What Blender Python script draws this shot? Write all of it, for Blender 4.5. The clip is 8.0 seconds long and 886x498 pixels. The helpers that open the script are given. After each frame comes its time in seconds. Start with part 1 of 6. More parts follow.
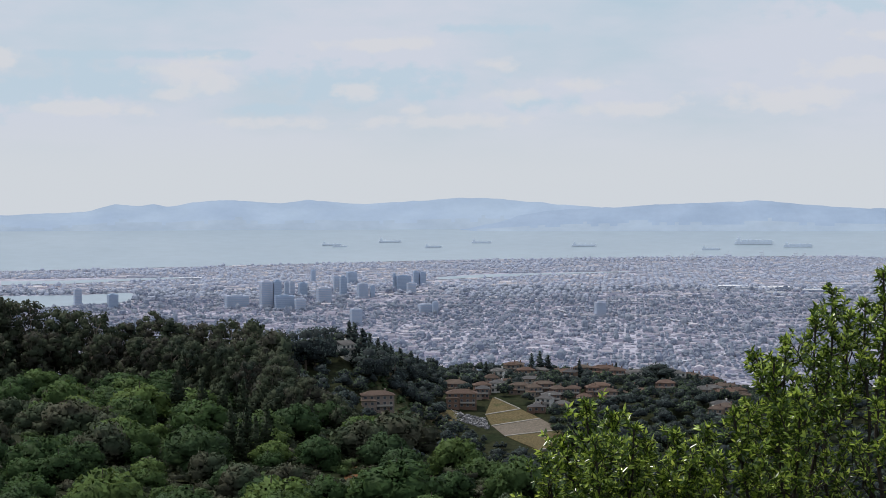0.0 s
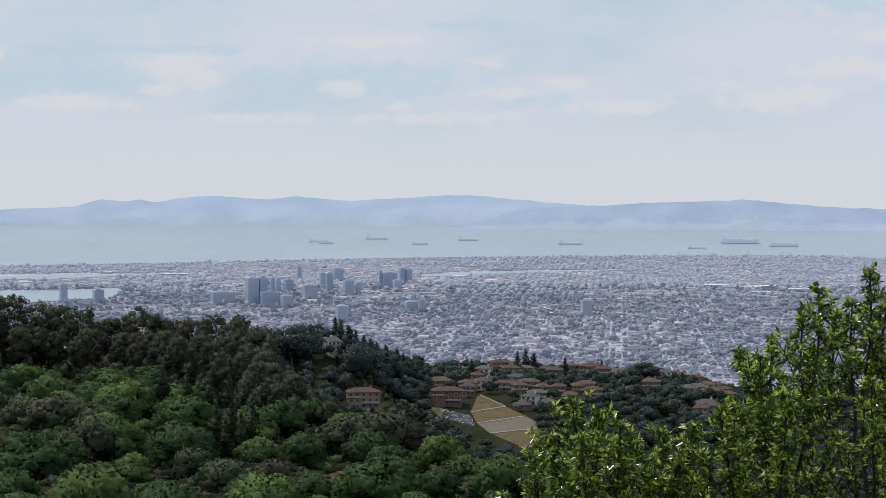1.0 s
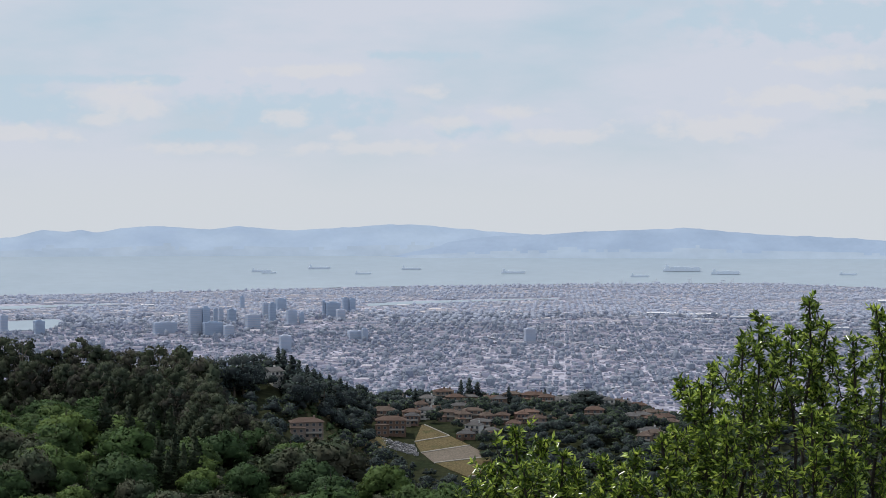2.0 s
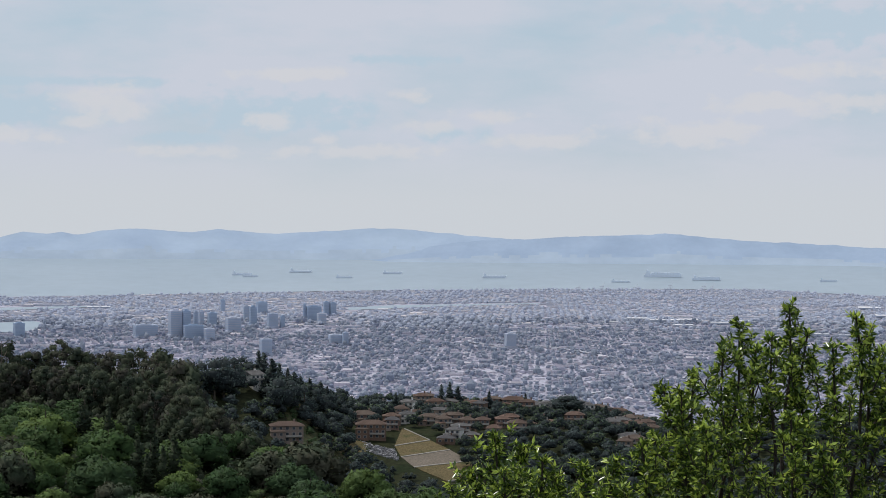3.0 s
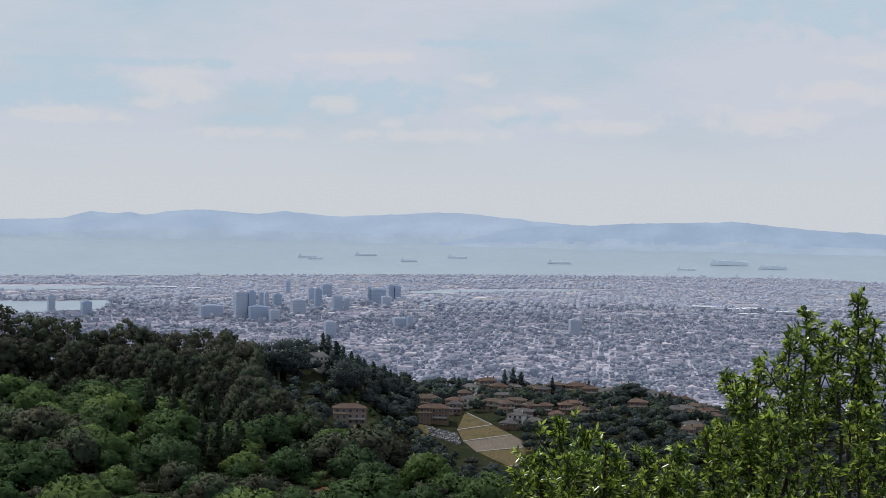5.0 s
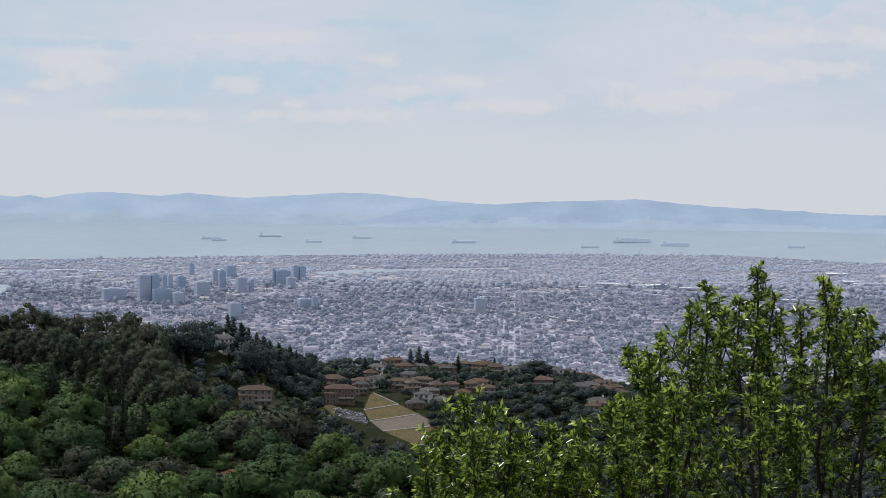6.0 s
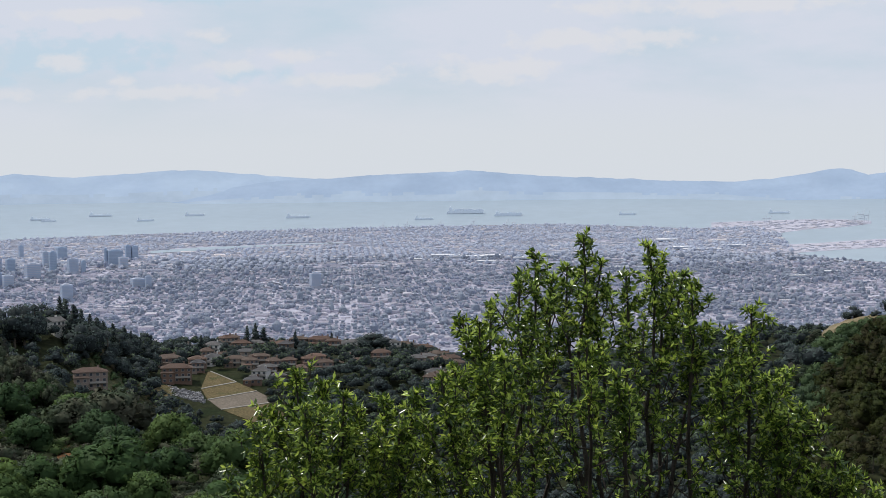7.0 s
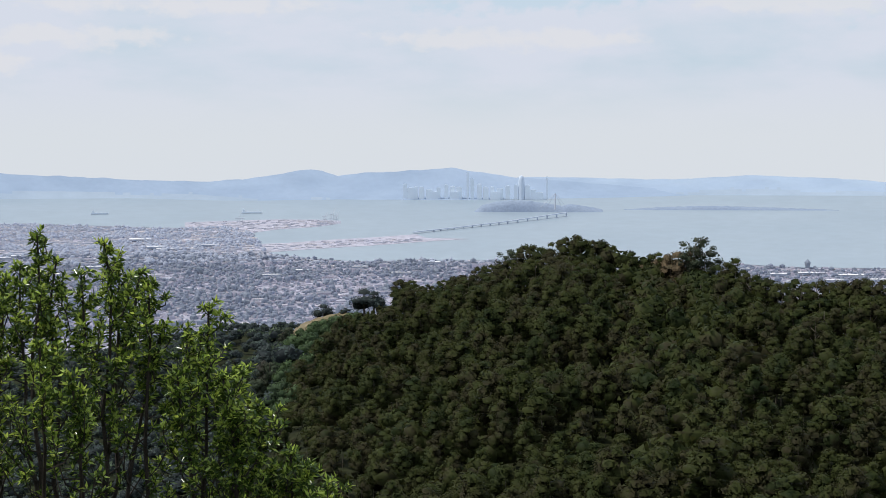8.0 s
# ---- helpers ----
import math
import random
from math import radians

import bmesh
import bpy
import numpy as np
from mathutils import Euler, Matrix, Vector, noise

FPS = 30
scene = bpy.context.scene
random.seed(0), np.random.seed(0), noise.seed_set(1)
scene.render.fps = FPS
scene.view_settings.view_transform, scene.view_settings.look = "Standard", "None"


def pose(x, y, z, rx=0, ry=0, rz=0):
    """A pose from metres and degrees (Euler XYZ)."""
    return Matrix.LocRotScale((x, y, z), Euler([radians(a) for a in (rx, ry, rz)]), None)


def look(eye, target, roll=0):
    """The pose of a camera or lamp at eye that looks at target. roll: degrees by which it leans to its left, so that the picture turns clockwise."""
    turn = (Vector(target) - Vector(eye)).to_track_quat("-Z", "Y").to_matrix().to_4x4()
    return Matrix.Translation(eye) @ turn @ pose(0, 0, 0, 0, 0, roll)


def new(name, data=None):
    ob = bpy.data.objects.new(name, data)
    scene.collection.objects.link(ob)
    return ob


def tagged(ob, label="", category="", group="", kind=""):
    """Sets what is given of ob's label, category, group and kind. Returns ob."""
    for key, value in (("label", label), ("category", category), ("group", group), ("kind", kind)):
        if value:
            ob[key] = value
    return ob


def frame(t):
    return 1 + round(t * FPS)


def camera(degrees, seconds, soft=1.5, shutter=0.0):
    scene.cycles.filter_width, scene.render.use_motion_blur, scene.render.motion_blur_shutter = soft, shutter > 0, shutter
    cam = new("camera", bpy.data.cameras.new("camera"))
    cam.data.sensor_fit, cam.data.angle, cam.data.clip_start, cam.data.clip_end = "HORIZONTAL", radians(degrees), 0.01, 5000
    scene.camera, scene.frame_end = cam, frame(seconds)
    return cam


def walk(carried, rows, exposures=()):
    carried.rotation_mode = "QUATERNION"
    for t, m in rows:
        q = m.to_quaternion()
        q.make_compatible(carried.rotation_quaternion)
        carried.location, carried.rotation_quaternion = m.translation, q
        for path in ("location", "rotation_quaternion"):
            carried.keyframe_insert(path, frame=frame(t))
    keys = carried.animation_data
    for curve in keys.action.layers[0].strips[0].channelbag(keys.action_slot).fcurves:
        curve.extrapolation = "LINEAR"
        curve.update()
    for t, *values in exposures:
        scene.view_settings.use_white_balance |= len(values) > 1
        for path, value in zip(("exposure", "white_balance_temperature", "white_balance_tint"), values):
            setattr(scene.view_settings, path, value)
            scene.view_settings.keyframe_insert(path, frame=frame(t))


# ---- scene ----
# Bearings are degrees clockwise from +Y, heights are degrees above eye level, ranges are metres along the ground.
EYE = 1.6
cam = camera(27.59, 8.0, soft=0.65)


def held(x, z, bearing, pitch, roll):
    """A hand-held pose at the lookout."""
    return pose(x, 0, EYE + z, 90 + pitch, 0, -bearing) @ pose(0, 0, 0, 0, 0, roll)


walk(cam, [
    (0.0, held(-0.042, 0.009, -1.026, -1.678, -0.172)),
    (0.5, held(-0.047, 0.009, -0.890, -1.621, 0.010)),
    (1.0, held(-0.051, 0.008, -0.596, -1.765, 0.195)),
    (1.5, held(-0.042, 0.011, 0.515, -1.155, -0.151)),
    (3.0, held(-0.039, 0.017, 1.800, -0.696, 0.359)),
    (3.5, held(-0.039, 0.012, 0.818, -0.915, 0.486)),
    (4.0, held(-0.040, 0.009, -0.060, -1.046, 1.225)),
    (5.3, held(-0.050, 0.012, -0.280, -1.225, 1.132)),
    (5.5, held(-0.047, 0.005, 0.430, -1.140, 1.321)),
    (6.0, held(-0.036, 0.000, 2.777, -1.808, 0.602)),
    (6.5, held(-0.016, -0.006, 5.161, -2.287, -0.294)),
    (7.0, held(0.011, -0.011, 8.025, -2.649, -0.669)),
    (7.1, held(0.034, 0.003, 8.974, -2.116, -1.015)),
    (7.2, held(0.037, -0.005, 10.979, -2.094, -0.703)),
    (7.3, held(0.062, -0.008, 13.248, -2.196, -0.800)),
    (7.4, held(0.075, -0.016, 15.395, -2.412, -0.679)),
    (7.5, held(0.084, -0.026, 17.339, -2.674, -0.798)),
    (8.0, held(0.145, -0.028, 24.639, -2.757, -0.043)),
], [(0.0, 0.0), (1.5, 0.03), (3.5, -0.1), (5.5, -0.05), (7.0, 0.1), (8.0, 0.14)])

# ---------------------------------------------------------------- world, sun
SUN_BEARING, SUN_HEIGHT = -60.0, 61.0
world = bpy.data.worlds.new("hazy_sky")
scene.world = world
world.use_nodes = True
wn, wl = world.node_tree.nodes, world.node_tree.links
wn.clear()


def wnode(kind, **values):
    n = wn.new(kind)
    for k, v in values.items():
        n.inputs[k].default_value = v
    return n


w_out = wn.new("ShaderNodeOutputWorld")
w_bg = wnode("ShaderNodeBackground", Strength=0.1)
w_co = wn.new("ShaderNodeTexCoord")
w_sep = wn.new("ShaderNodeSeparateXYZ")
wl.new(w_co.outputs["Generated"], w_sep.inputs[0])
w_max = wn.new("ShaderNodeMath")
w_max.operation = "MAXIMUM"
w_max.inputs[1].default_value = 0.02
wl.new(w_sep.outputs["Z"], w_max.inputs[0])
w_dir = wn.new("ShaderNodeCombineXYZ")
wl.new(w_sep.outputs["X"], w_dir.inputs["X"])
wl.new(w_sep.outputs["Y"], w_dir.inputs["Y"])
wl.new(w_max.outputs[0], w_dir.inputs["Z"])
sky = wn.new("ShaderNodeTexSky")
sky.sky_type = "NISHITA"
sky.sun_disc = False
sky.sun_elevation = radians(SUN_HEIGHT)
sky.sun_rotation = radians(SUN_BEARING)
sky.altitude = 430
sky.air_density, sky.dust_density, sky.ozone_density = 1.0, 2.0, 2.0
wl.new(w_dir.outputs[0], sky.inputs["Vector"])


def w_noise(scale, detail, stretch, low, high):
    """A layer of cloud: how much of it stands in each direction of the sky."""
    m = wn.new("ShaderNodeMapping")
    m.inputs["Scale"].default_value = stretch
    wl.new(w_co.outputs["Generated"], m.inputs["Vector"])
    n = wnode("ShaderNodeTexNoise", Scale=scale, Detail=detail, Roughness=0.55)
    wl.new(m.outputs[0], n.inputs["Vector"])
    r = wn.new("ShaderNodeMapRange")
    r.inputs["From Min"].default_value, r.inputs["From Max"].default_value = low, high
    wl.new(n.outputs["Fac"], r.inputs["Value"])
    return r.outputs["Result"]


def w_mix(fac, a, b):
    n = wn.new("ShaderNodeMix")
    n.data_type = "RGBA"
    for sock, v in ((n.inputs["Factor"], fac), (n.inputs["A"], a), (n.inputs["B"], b)):
        if isinstance(v, (int, float, tuple)):
            sock.default_value = v
        else:
            wl.new(v, sock)
    return n.outputs["Result"]


def w_math(op, a, b=None, c=None):
    n = wn.new("ShaderNodeMath")
    n.operation = op
    for sock, v in zip(n.inputs, (a, b, c)):
        if v is None:
            continue
        if isinstance(v, (int, float)):
            sock.default_value = v
        else:
            wl.new(v, sock)
    return n.outputs[0]


bearing = w_math("MULTIPLY", w_math("ARCTAN2", w_sep.outputs["X"], w_sep.outputs["Y"]), 57.2958)
height = w_math("MULTIPLY", w_math("ARCSINE", w_sep.outputs["Z"]), 57.2958)
ruffle = w_noise(60.0, 5.0, (1, 1, 1.6), 0.3, 0.7)


def cloud(b, h, wide, tall, soft=0.7):
    """One bank of cloud at a bearing and height, with a ruffled edge."""
    x = w_math("DIVIDE", w_math("SUBTRACT", bearing, b), wide)
    y = w_math("DIVIDE", w_math("SUBTRACT", height, h), tall)
    d = w_math("SQRT", w_math("ADD", w_math("MULTIPLY", x, x), w_math("MULTIPLY", y, y)))
    d = w_math("ADD", d, w_math("MULTIPLY", w_math("SUBTRACT", ruffle, 0.5), 1.1))
    r = wn.new("ShaderNodeMapRange")
    r.interpolation_type = "SMOOTHSTEP"
    r.inputs["From Min"].default_value, r.inputs["From Max"].default_value = 1.0, 1.0 - soft
    wl.new(d, r.inputs["Value"])
    return r.outputs["Result"]


def either(*facs):
    f = facs[0]
    for g in facs[1:]:
        f = w_math("MAXIMUM", f, g)
    return f


# thin high veil over the whole sky, bluer gaps in it, and small puffs above the bay
thin = w_noise(7.0, 6.0, (1, 1, 3.2), 0.30, 0.56)
gaps = either(cloud(-11.6, 3.6, 3.6, 0.75), cloud(-3.4, 3.55, 4.6, 0.85), cloud(2.2, 3.0, 1.7, 0.4), cloud(-10.5, 4.45, 5, 0.22), cloud(-6.5, 2.75, 1.5, 0.3), cloud(0.8, 5.3, 2.4, 0.25), cloud(14, 6.4, 7, 1.0), cloud(-15, 3.2, 3, 0.9), cloud(38, 6, 6, 1.5), cloud(27, 5.4, 6, 0.8))
puffs = either(cloud(-9.1, 3.85, 1.7, 0.65, 0.75), cloud(-8.2, 3.6, 1.2, 0.4, 0.75), cloud(-9.6, 3.2, 0.8, 0.3, 0.8), cloud(-3.7, 3.35, 1.1, 0.42, 0.75), cloud(-2.2, 2.75, 0.7, 0.25), cloud(1.6, 3.2, 1.8, 0.34, 0.8), cloud(3.4, 3.5, 1.9, 0.3, 0.8), cloud(5.2, 2.75, 2.4, 0.34), cloud(-1.0, 2.35, 3.6, 0.3), cloud(0.7, 4.15, 0.8, 0.26, 0.8), cloud(-3.0, 4.8, 2.6, 0.3), cloud(-12.2, 2.75, 2.6, 0.32), cloud(-6.4, 2.3, 2.2, 0.26), cloud(9.5, 3.0, 3, 0.5), cloud(13, 3.9, 4, 0.4), cloud(-14.8, 4.2, 1.0, 0.5), cloud(16.5, 4.9, 5, 0.35), cloud(27, 3.9, 5, 0.4), cloud(36, 5.0, 4, 0.5))
low_sky = wn.new("ShaderNodeMapRange")
low_sky.interpolation_type = "SMOOTHSTEP"
low_sky.inputs["From Min"].default_value, low_sky.inputs["From Max"].default_value = 0.01, 0.055
low_sky.inputs["To Min"].default_value, low_sky.inputs["To Max"].default_value = 1.0, 0.0
wl.new(w_sep.outputs["Z"], low_sky.inputs["Value"])
BLUE, VEIL, PUFF, HORIZON = (4.95, 6.15, 7.2, 1), (6.05, 6.45, 7.35, 1), (6.7, 6.78, 7.15, 1), (6.25, 6.62, 7.08, 1)
c = w_mix(0.85, sky.outputs["Color"], BLUE)
c = w_mix(thin, c, VEIL)
c = w_mix(w_math("MULTIPLY", gaps, 0.85), c, BLUE)
c = w_mix(w_math("MULTIPLY", puffs, 0.8), c, PUFF)
c = w_mix(low_sky.outputs["Result"], c, HORIZON)
wl.new(c, w_bg.inputs["Color"])
wl.new(w_bg.outputs[0], w_out.inputs[0])

sun = new("sun", bpy.data.lights.new("sun", "SUN"))
sun.data.energy, sun.data.angle, sun.data.color = 3.0, radians(0.6), (1.0, 0.95, 0.87)
sb, sh = radians(SUN_BEARING), radians(SUN_HEIGHT)
sun.matrix_world = look((0, 0, 900), (-math.sin(sb) * math.cos(sh) * 100, -math.cos(sb) * math.cos(sh) * 100, 900 - math.sin(sh) * 100))


# ---------------------------------------------------------------- materials
def ramp_between(nt, fac, colours, linear=True):
    r = nt.nodes.new("ShaderNodeValToRGB")
    r.color_ramp.interpolation = "LINEAR" if linear else "CONSTANT"
    el = r.color_ramp.elements
    while len(el) < len(colours):
        el.new(0.5)
    for i, col in enumerate(colours):
        el[i].position = i / (len(colours) - (1 if linear else 0))
        el[i].color = (*col, 1)
    nt.links.new(fac, r.inputs[0])
    return r.outputs["Color"]


def surface(name, colours, by="noise", scale=1.0, rough=0.8, bump=0.0, metal=0.0, fine=0.25, translucent=0.0, spec=0.3, sharp=False, grain=0.0):
    """A surface whose colour runs over colours by island, by object or by noise at a real-world scale, with a finer grain on top."""
    m = bpy.data.materials.new(name)
    m.use_nodes = True
    nt = m.node_tree
    b = nt.nodes["Principled BSDF"]
    geo = nt.nodes.new("ShaderNodeNewGeometry")
    n1 = nt.nodes.new("ShaderNodeTexNoise")
    n1.inputs["Scale"].default_value, n1.inputs["Detail"].default_value = scale, 5
    nt.links.new(geo.outputs["Position"], n1.inputs["Vector"])
    stretch = nt.nodes.new("ShaderNodeMapRange")
    stretch.inputs["From Min"].default_value, stretch.inputs["From Max"].default_value = 0.32, 0.68
    nt.links.new(n1.outputs["Fac"], stretch.inputs["Value"])
    if by == "island":
        fac = geo.outputs["Random Per Island"]
    elif by == "object":
        fac = nt.nodes.new("ShaderNodeObjectInfo").outputs["Random"]
    else:
        fac = stretch.outputs["Result"]
    col = ramp_between(nt, fac, colours, not sharp)
    if fine > 0:
        n2 = nt.nodes.new("ShaderNodeTexNoise")
        n2.inputs["Scale"].default_value, n2.inputs["Detail"].default_value = grain or scale * 7, 4
        nt.links.new(geo.outputs["Position"], n2.inputs["Vector"])
        r2 = nt.nodes.new("ShaderNodeMapRange")
        r2.inputs["From Min"].default_value, r2.inputs["From Max"].default_value = 0.3, 0.7
        r2.inputs["To Min"].default_value, r2.inputs["To Max"].default_value = 1 - fine, 1 + fine
        nt.links.new(n2.outputs["Fac"], r2.inputs["Value"])
        hsv = nt.nodes.new("ShaderNodeHueSaturation")
        nt.links.new(r2.outputs["Result"], hsv.inputs["Value"])
        nt.links.new(col, hsv.inputs["Color"])
        col = hsv.outputs["Color"]
    nt.links.new(col, b.inputs["Base Color"])
    b.inputs["Roughness"].default_value = rough
    b.inputs["Metallic"].default_value = metal
    b.inputs["Specular IOR Level"].default_value = spec
    if bump > 0:
        bp = nt.nodes.new("ShaderNodeBump")
        bp.inputs["Strength"].default_value, bp.inputs["Distance"].default_value = 0.8, bump
        nt.links.new((n2 if grain else n1).outputs["Fac"], bp.inputs["Height"])
        nt.links.new(bp.outputs[0], b.inputs["Normal"])
    if translucent > 0:
        t = nt.nodes.new("ShaderNodeBsdfTranslucent")
        bright = nt.nodes.new("ShaderNodeHueSaturation")
        bright.inputs["Value"].default_value, bright.inputs["Hue"].default_value = 1.5, 0.485
        nt.links.new(col, bright.inputs["Color"])
        nt.links.new(bright.outputs["Color"], t.inputs["Color"])
        mix = nt.nodes.new("ShaderNodeMixShader")
        mix.inputs[0].default_value = translucent
        nt.links.new(b.outputs[0], mix.inputs[1])
        nt.links.new(t.outputs[0], mix.inputs[2])
        nt.links.new(mix.outputs[0], nt.nodes["Material Output"].inputs["Surface"])
    return m


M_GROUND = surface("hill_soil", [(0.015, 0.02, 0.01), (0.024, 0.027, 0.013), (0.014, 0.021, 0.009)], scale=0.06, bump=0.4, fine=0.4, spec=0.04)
# pale bluish plain, its haze painted into the base colour
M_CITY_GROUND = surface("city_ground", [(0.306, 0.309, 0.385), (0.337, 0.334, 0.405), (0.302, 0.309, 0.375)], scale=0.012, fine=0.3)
M_GRASS = surface("dry_grass", [(0.088, 0.075, 0.040), (0.116, 0.092, 0.050), (0.068, 0.068, 0.033)], scale=0.12, bump=0.2, fine=0.35, grain=1.0, spec=0.04)
M_GOLDEN = surface("golden_grass", [(0.2, 0.15, 0.085), (0.16, 0.125, 0.068), (0.14, 0.118, 0.062), (0.22, 0.165, 0.095)], scale=0.09, fine=0.35, grain=1.2, bump=0.2)
M_SCRUB = surface("scrubby_grass", [(0.05, 0.055, 0.026), (0.085, 0.08, 0.04), (0.04, 0.05, 0.022), (0.065, 0.065, 0.032)], scale=0.06, fine=0.4, grain=0.7, bump=0.3, spec=0.04)
M_EARTH = surface("bare_earth", [(0.135, 0.112, 0.09), (0.11, 0.092, 0.07)], scale=0.15, fine=0.3, grain=0.8)
M_DRY = surface("dry_brown_slope", [(0.085, 0.05, 0.026), (0.14, 0.072, 0.036), (0.07, 0.052, 0.026)], scale=0.2, fine=0.4, grain=2.0, bump=0.3, spec=0.04)
M_CONCRETE = surface("pale_concrete", [(0.2, 0.19, 0.17), (0.26, 0.245, 0.22)], scale=0.3, fine=0.15)
M_RUBBLE = surface("grey_rubble", [(0.13, 0.13, 0.14), (0.2, 0.2, 0.21), (0.33, 0.33, 0.35), (0.08, 0.08, 0.085)], by="island", fine=0.2)
M_BARK = surface("bark", [(0.06, 0.05, 0.04), (0.11, 0.09, 0.07)], scale=3.0, bump=0.02, fine=0.4)
M_PALE_BARK = surface("pale_bark", [(0.17, 0.14, 0.115), (0.27, 0.23, 0.19)], scale=1.0, fine=0.4)
# darker copy of the pale bark, with the wood's shade in its colour
M_WOOD_BARK = surface("shaded_bark", [(0.1, 0.085, 0.065), (0.16, 0.14, 0.11)], scale=1.0, fine=0.4)
# extra blue in the eucalyptus and shrub colours stands in for haze
M_EUC = surface("eucalyptus_leaves", [(0.030, 0.043, 0.032), (0.044, 0.060, 0.038), (0.060, 0.073, 0.047), (0.051, 0.049, 0.041), (0.035, 0.051, 0.038)], by="noise", fine=0.3, scale=0.09, rough=0.6, translucent=0.25, grain=0.5, spec=0.06)
M_EUC_WOOD = surface("eucalyptus_wood_leaves", [(0.017, 0.027, 0.010), (0.029, 0.039, 0.012), (0.040, 0.048, 0.015), (0.035, 0.032, 0.017), (0.022, 0.032, 0.011)], scale=0.11, rough=0.6, translucent=0.25, fine=0.25, grain=0.4, spec=0.06)
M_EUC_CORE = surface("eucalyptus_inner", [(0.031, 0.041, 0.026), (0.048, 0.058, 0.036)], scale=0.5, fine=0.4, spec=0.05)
M_EUC_BROWN = surface("brown_leaves", [(0.085, 0.07, 0.043), (0.115, 0.086, 0.052), (0.075, 0.072, 0.042)], by="noise", fine=0.4, scale=0.09, rough=0.6, translucent=0.15, grain=0.5, spec=0.06)
M_SHRUB = surface("shrub_leaves", [(0.031, 0.059, 0.029), (0.055, 0.099, 0.036), (0.038, 0.071, 0.032), (0.102, 0.155, 0.048), (0.045, 0.079, 0.038), (0.075, 0.124, 0.040)], by="object", fine=0.4, scale=0.07, rough=0.6, translucent=0.3, grain=0.5, spec=0.06)
M_SHRUB_GREY = surface("grey_shrub_leaves", [(0.046, 0.065, 0.038), (0.077, 0.077, 0.055), (0.050, 0.069, 0.043), (0.065, 0.086, 0.050)], by="noise", fine=0.4, scale=0.07, rough=0.7, translucent=0.15, grain=0.5, spec=0.06)
M_CONIFER = surface("conifer_needles", [(0.02, 0.034, 0.022), (0.034, 0.05, 0.028), (0.029, 0.042, 0.028)], by="noise", fine=0.4, scale=0.06, rough=0.6, translucent=0.2, grain=0.5, spec=0.06)
M_DISTANT_LEAF = surface("hillside_leaves", [(0.043, 0.071, 0.037), (0.071, 0.112, 0.050), (0.051, 0.079, 0.049)], by="noise", fine=0.4, scale=0.05, rough=0.6, translucent=0.22, grain=0.5, spec=0.06)
# ridge leaves paled and blued, so the colour carries the haze
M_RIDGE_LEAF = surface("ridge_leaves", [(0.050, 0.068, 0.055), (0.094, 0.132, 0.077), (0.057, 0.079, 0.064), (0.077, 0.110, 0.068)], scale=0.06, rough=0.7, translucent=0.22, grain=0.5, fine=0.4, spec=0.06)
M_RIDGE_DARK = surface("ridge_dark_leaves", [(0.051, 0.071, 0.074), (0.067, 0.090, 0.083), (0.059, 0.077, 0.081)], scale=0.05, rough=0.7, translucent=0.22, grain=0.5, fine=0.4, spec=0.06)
# darker leaf colour for crown cores, painting in shade between the clumps
M_RIDGE_SHADE = surface("ridge_inner_shade", [(0.024, 0.031, 0.034), (0.033, 0.04, 0.041)], scale=0.5, fine=0.3, spec=0.05)
M_BAY_LEAF = surface("glossy_leaf", [(0.279, 0.402, 0.067), (0.501, 0.623, 0.127), (0.376, 0.499, 0.090), (0.208, 0.305, 0.048)], by="island", fine=0.15, scale=6.0, rough=0.24, translucent=0.32, spec=0.5)
M_OLD_LEAF = surface("old_leaf", [(0.031, 0.063, 0.012), (0.074, 0.127, 0.022), (0.043, 0.083, 0.017), (0.107, 0.171, 0.032)], by="island", fine=0.15, scale=6.0, rough=0.24, translucent=0.26, spec=0.5)
M_TWIG = surface("twig_bark", [(0.025, 0.02, 0.016), (0.055, 0.045, 0.036)], scale=12.0, bump=0.004, fine=0.4)
M_STUCCO = surface("stucco", [(0.25, 0.185, 0.14), (0.2, 0.135, 0.11), (0.29, 0.24, 0.2), (0.16, 0.105, 0.088), (0.24, 0.16, 0.135)], by="object", scale=0.4, fine=0.12)
M_LOW = surface("low_brush_leaves", [(0.036, 0.062, 0.028), (0.059, 0.094, 0.034), (0.055, 0.067, 0.041), (0.032, 0.055, 0.028)], scale=0.08, rough=0.7, translucent=0.15, fine=0.4, grain=0.5, spec=0.06)
M_VILLA = surface("pink_stucco", [(0.27, 0.215, 0.185), (0.24, 0.19, 0.165)], scale=0.3, fine=0.12)
M_WHITE_WALL = surface("white_wall", [(0.6, 0.59, 0.57), (0.7, 0.69, 0.66)], by="object", scale=0.4, fine=0.1)
M_BROWN_WALL = surface("brown_wall", [(0.13, 0.085, 0.06), (0.2, 0.13, 0.1)], by="object", scale=0.4, fine=0.15)
M_TILE = surface("clay_tile_roof", [(0.17, 0.112, 0.09), (0.22, 0.145, 0.115), (0.15, 0.108, 0.09), (0.19, 0.15, 0.125)], by="object", scale=1.2, fine=0.3)
M_GREY_ROOF = surface("grey_shingle_roof", [(0.12, 0.12, 0.13), (0.2, 0.195, 0.195)], by="object", scale=1.2, fine=0.25)
M_GLASS = surface("window_glass", [(0.06, 0.065, 0.075), (0.09, 0.1, 0.115)], by="object", rough=0.12, fine=0, spec=0.5)
M_TRIM = surface("pale_trim", [(0.34, 0.31, 0.28), (0.42, 0.4, 0.37)], by="object", fine=0.05)
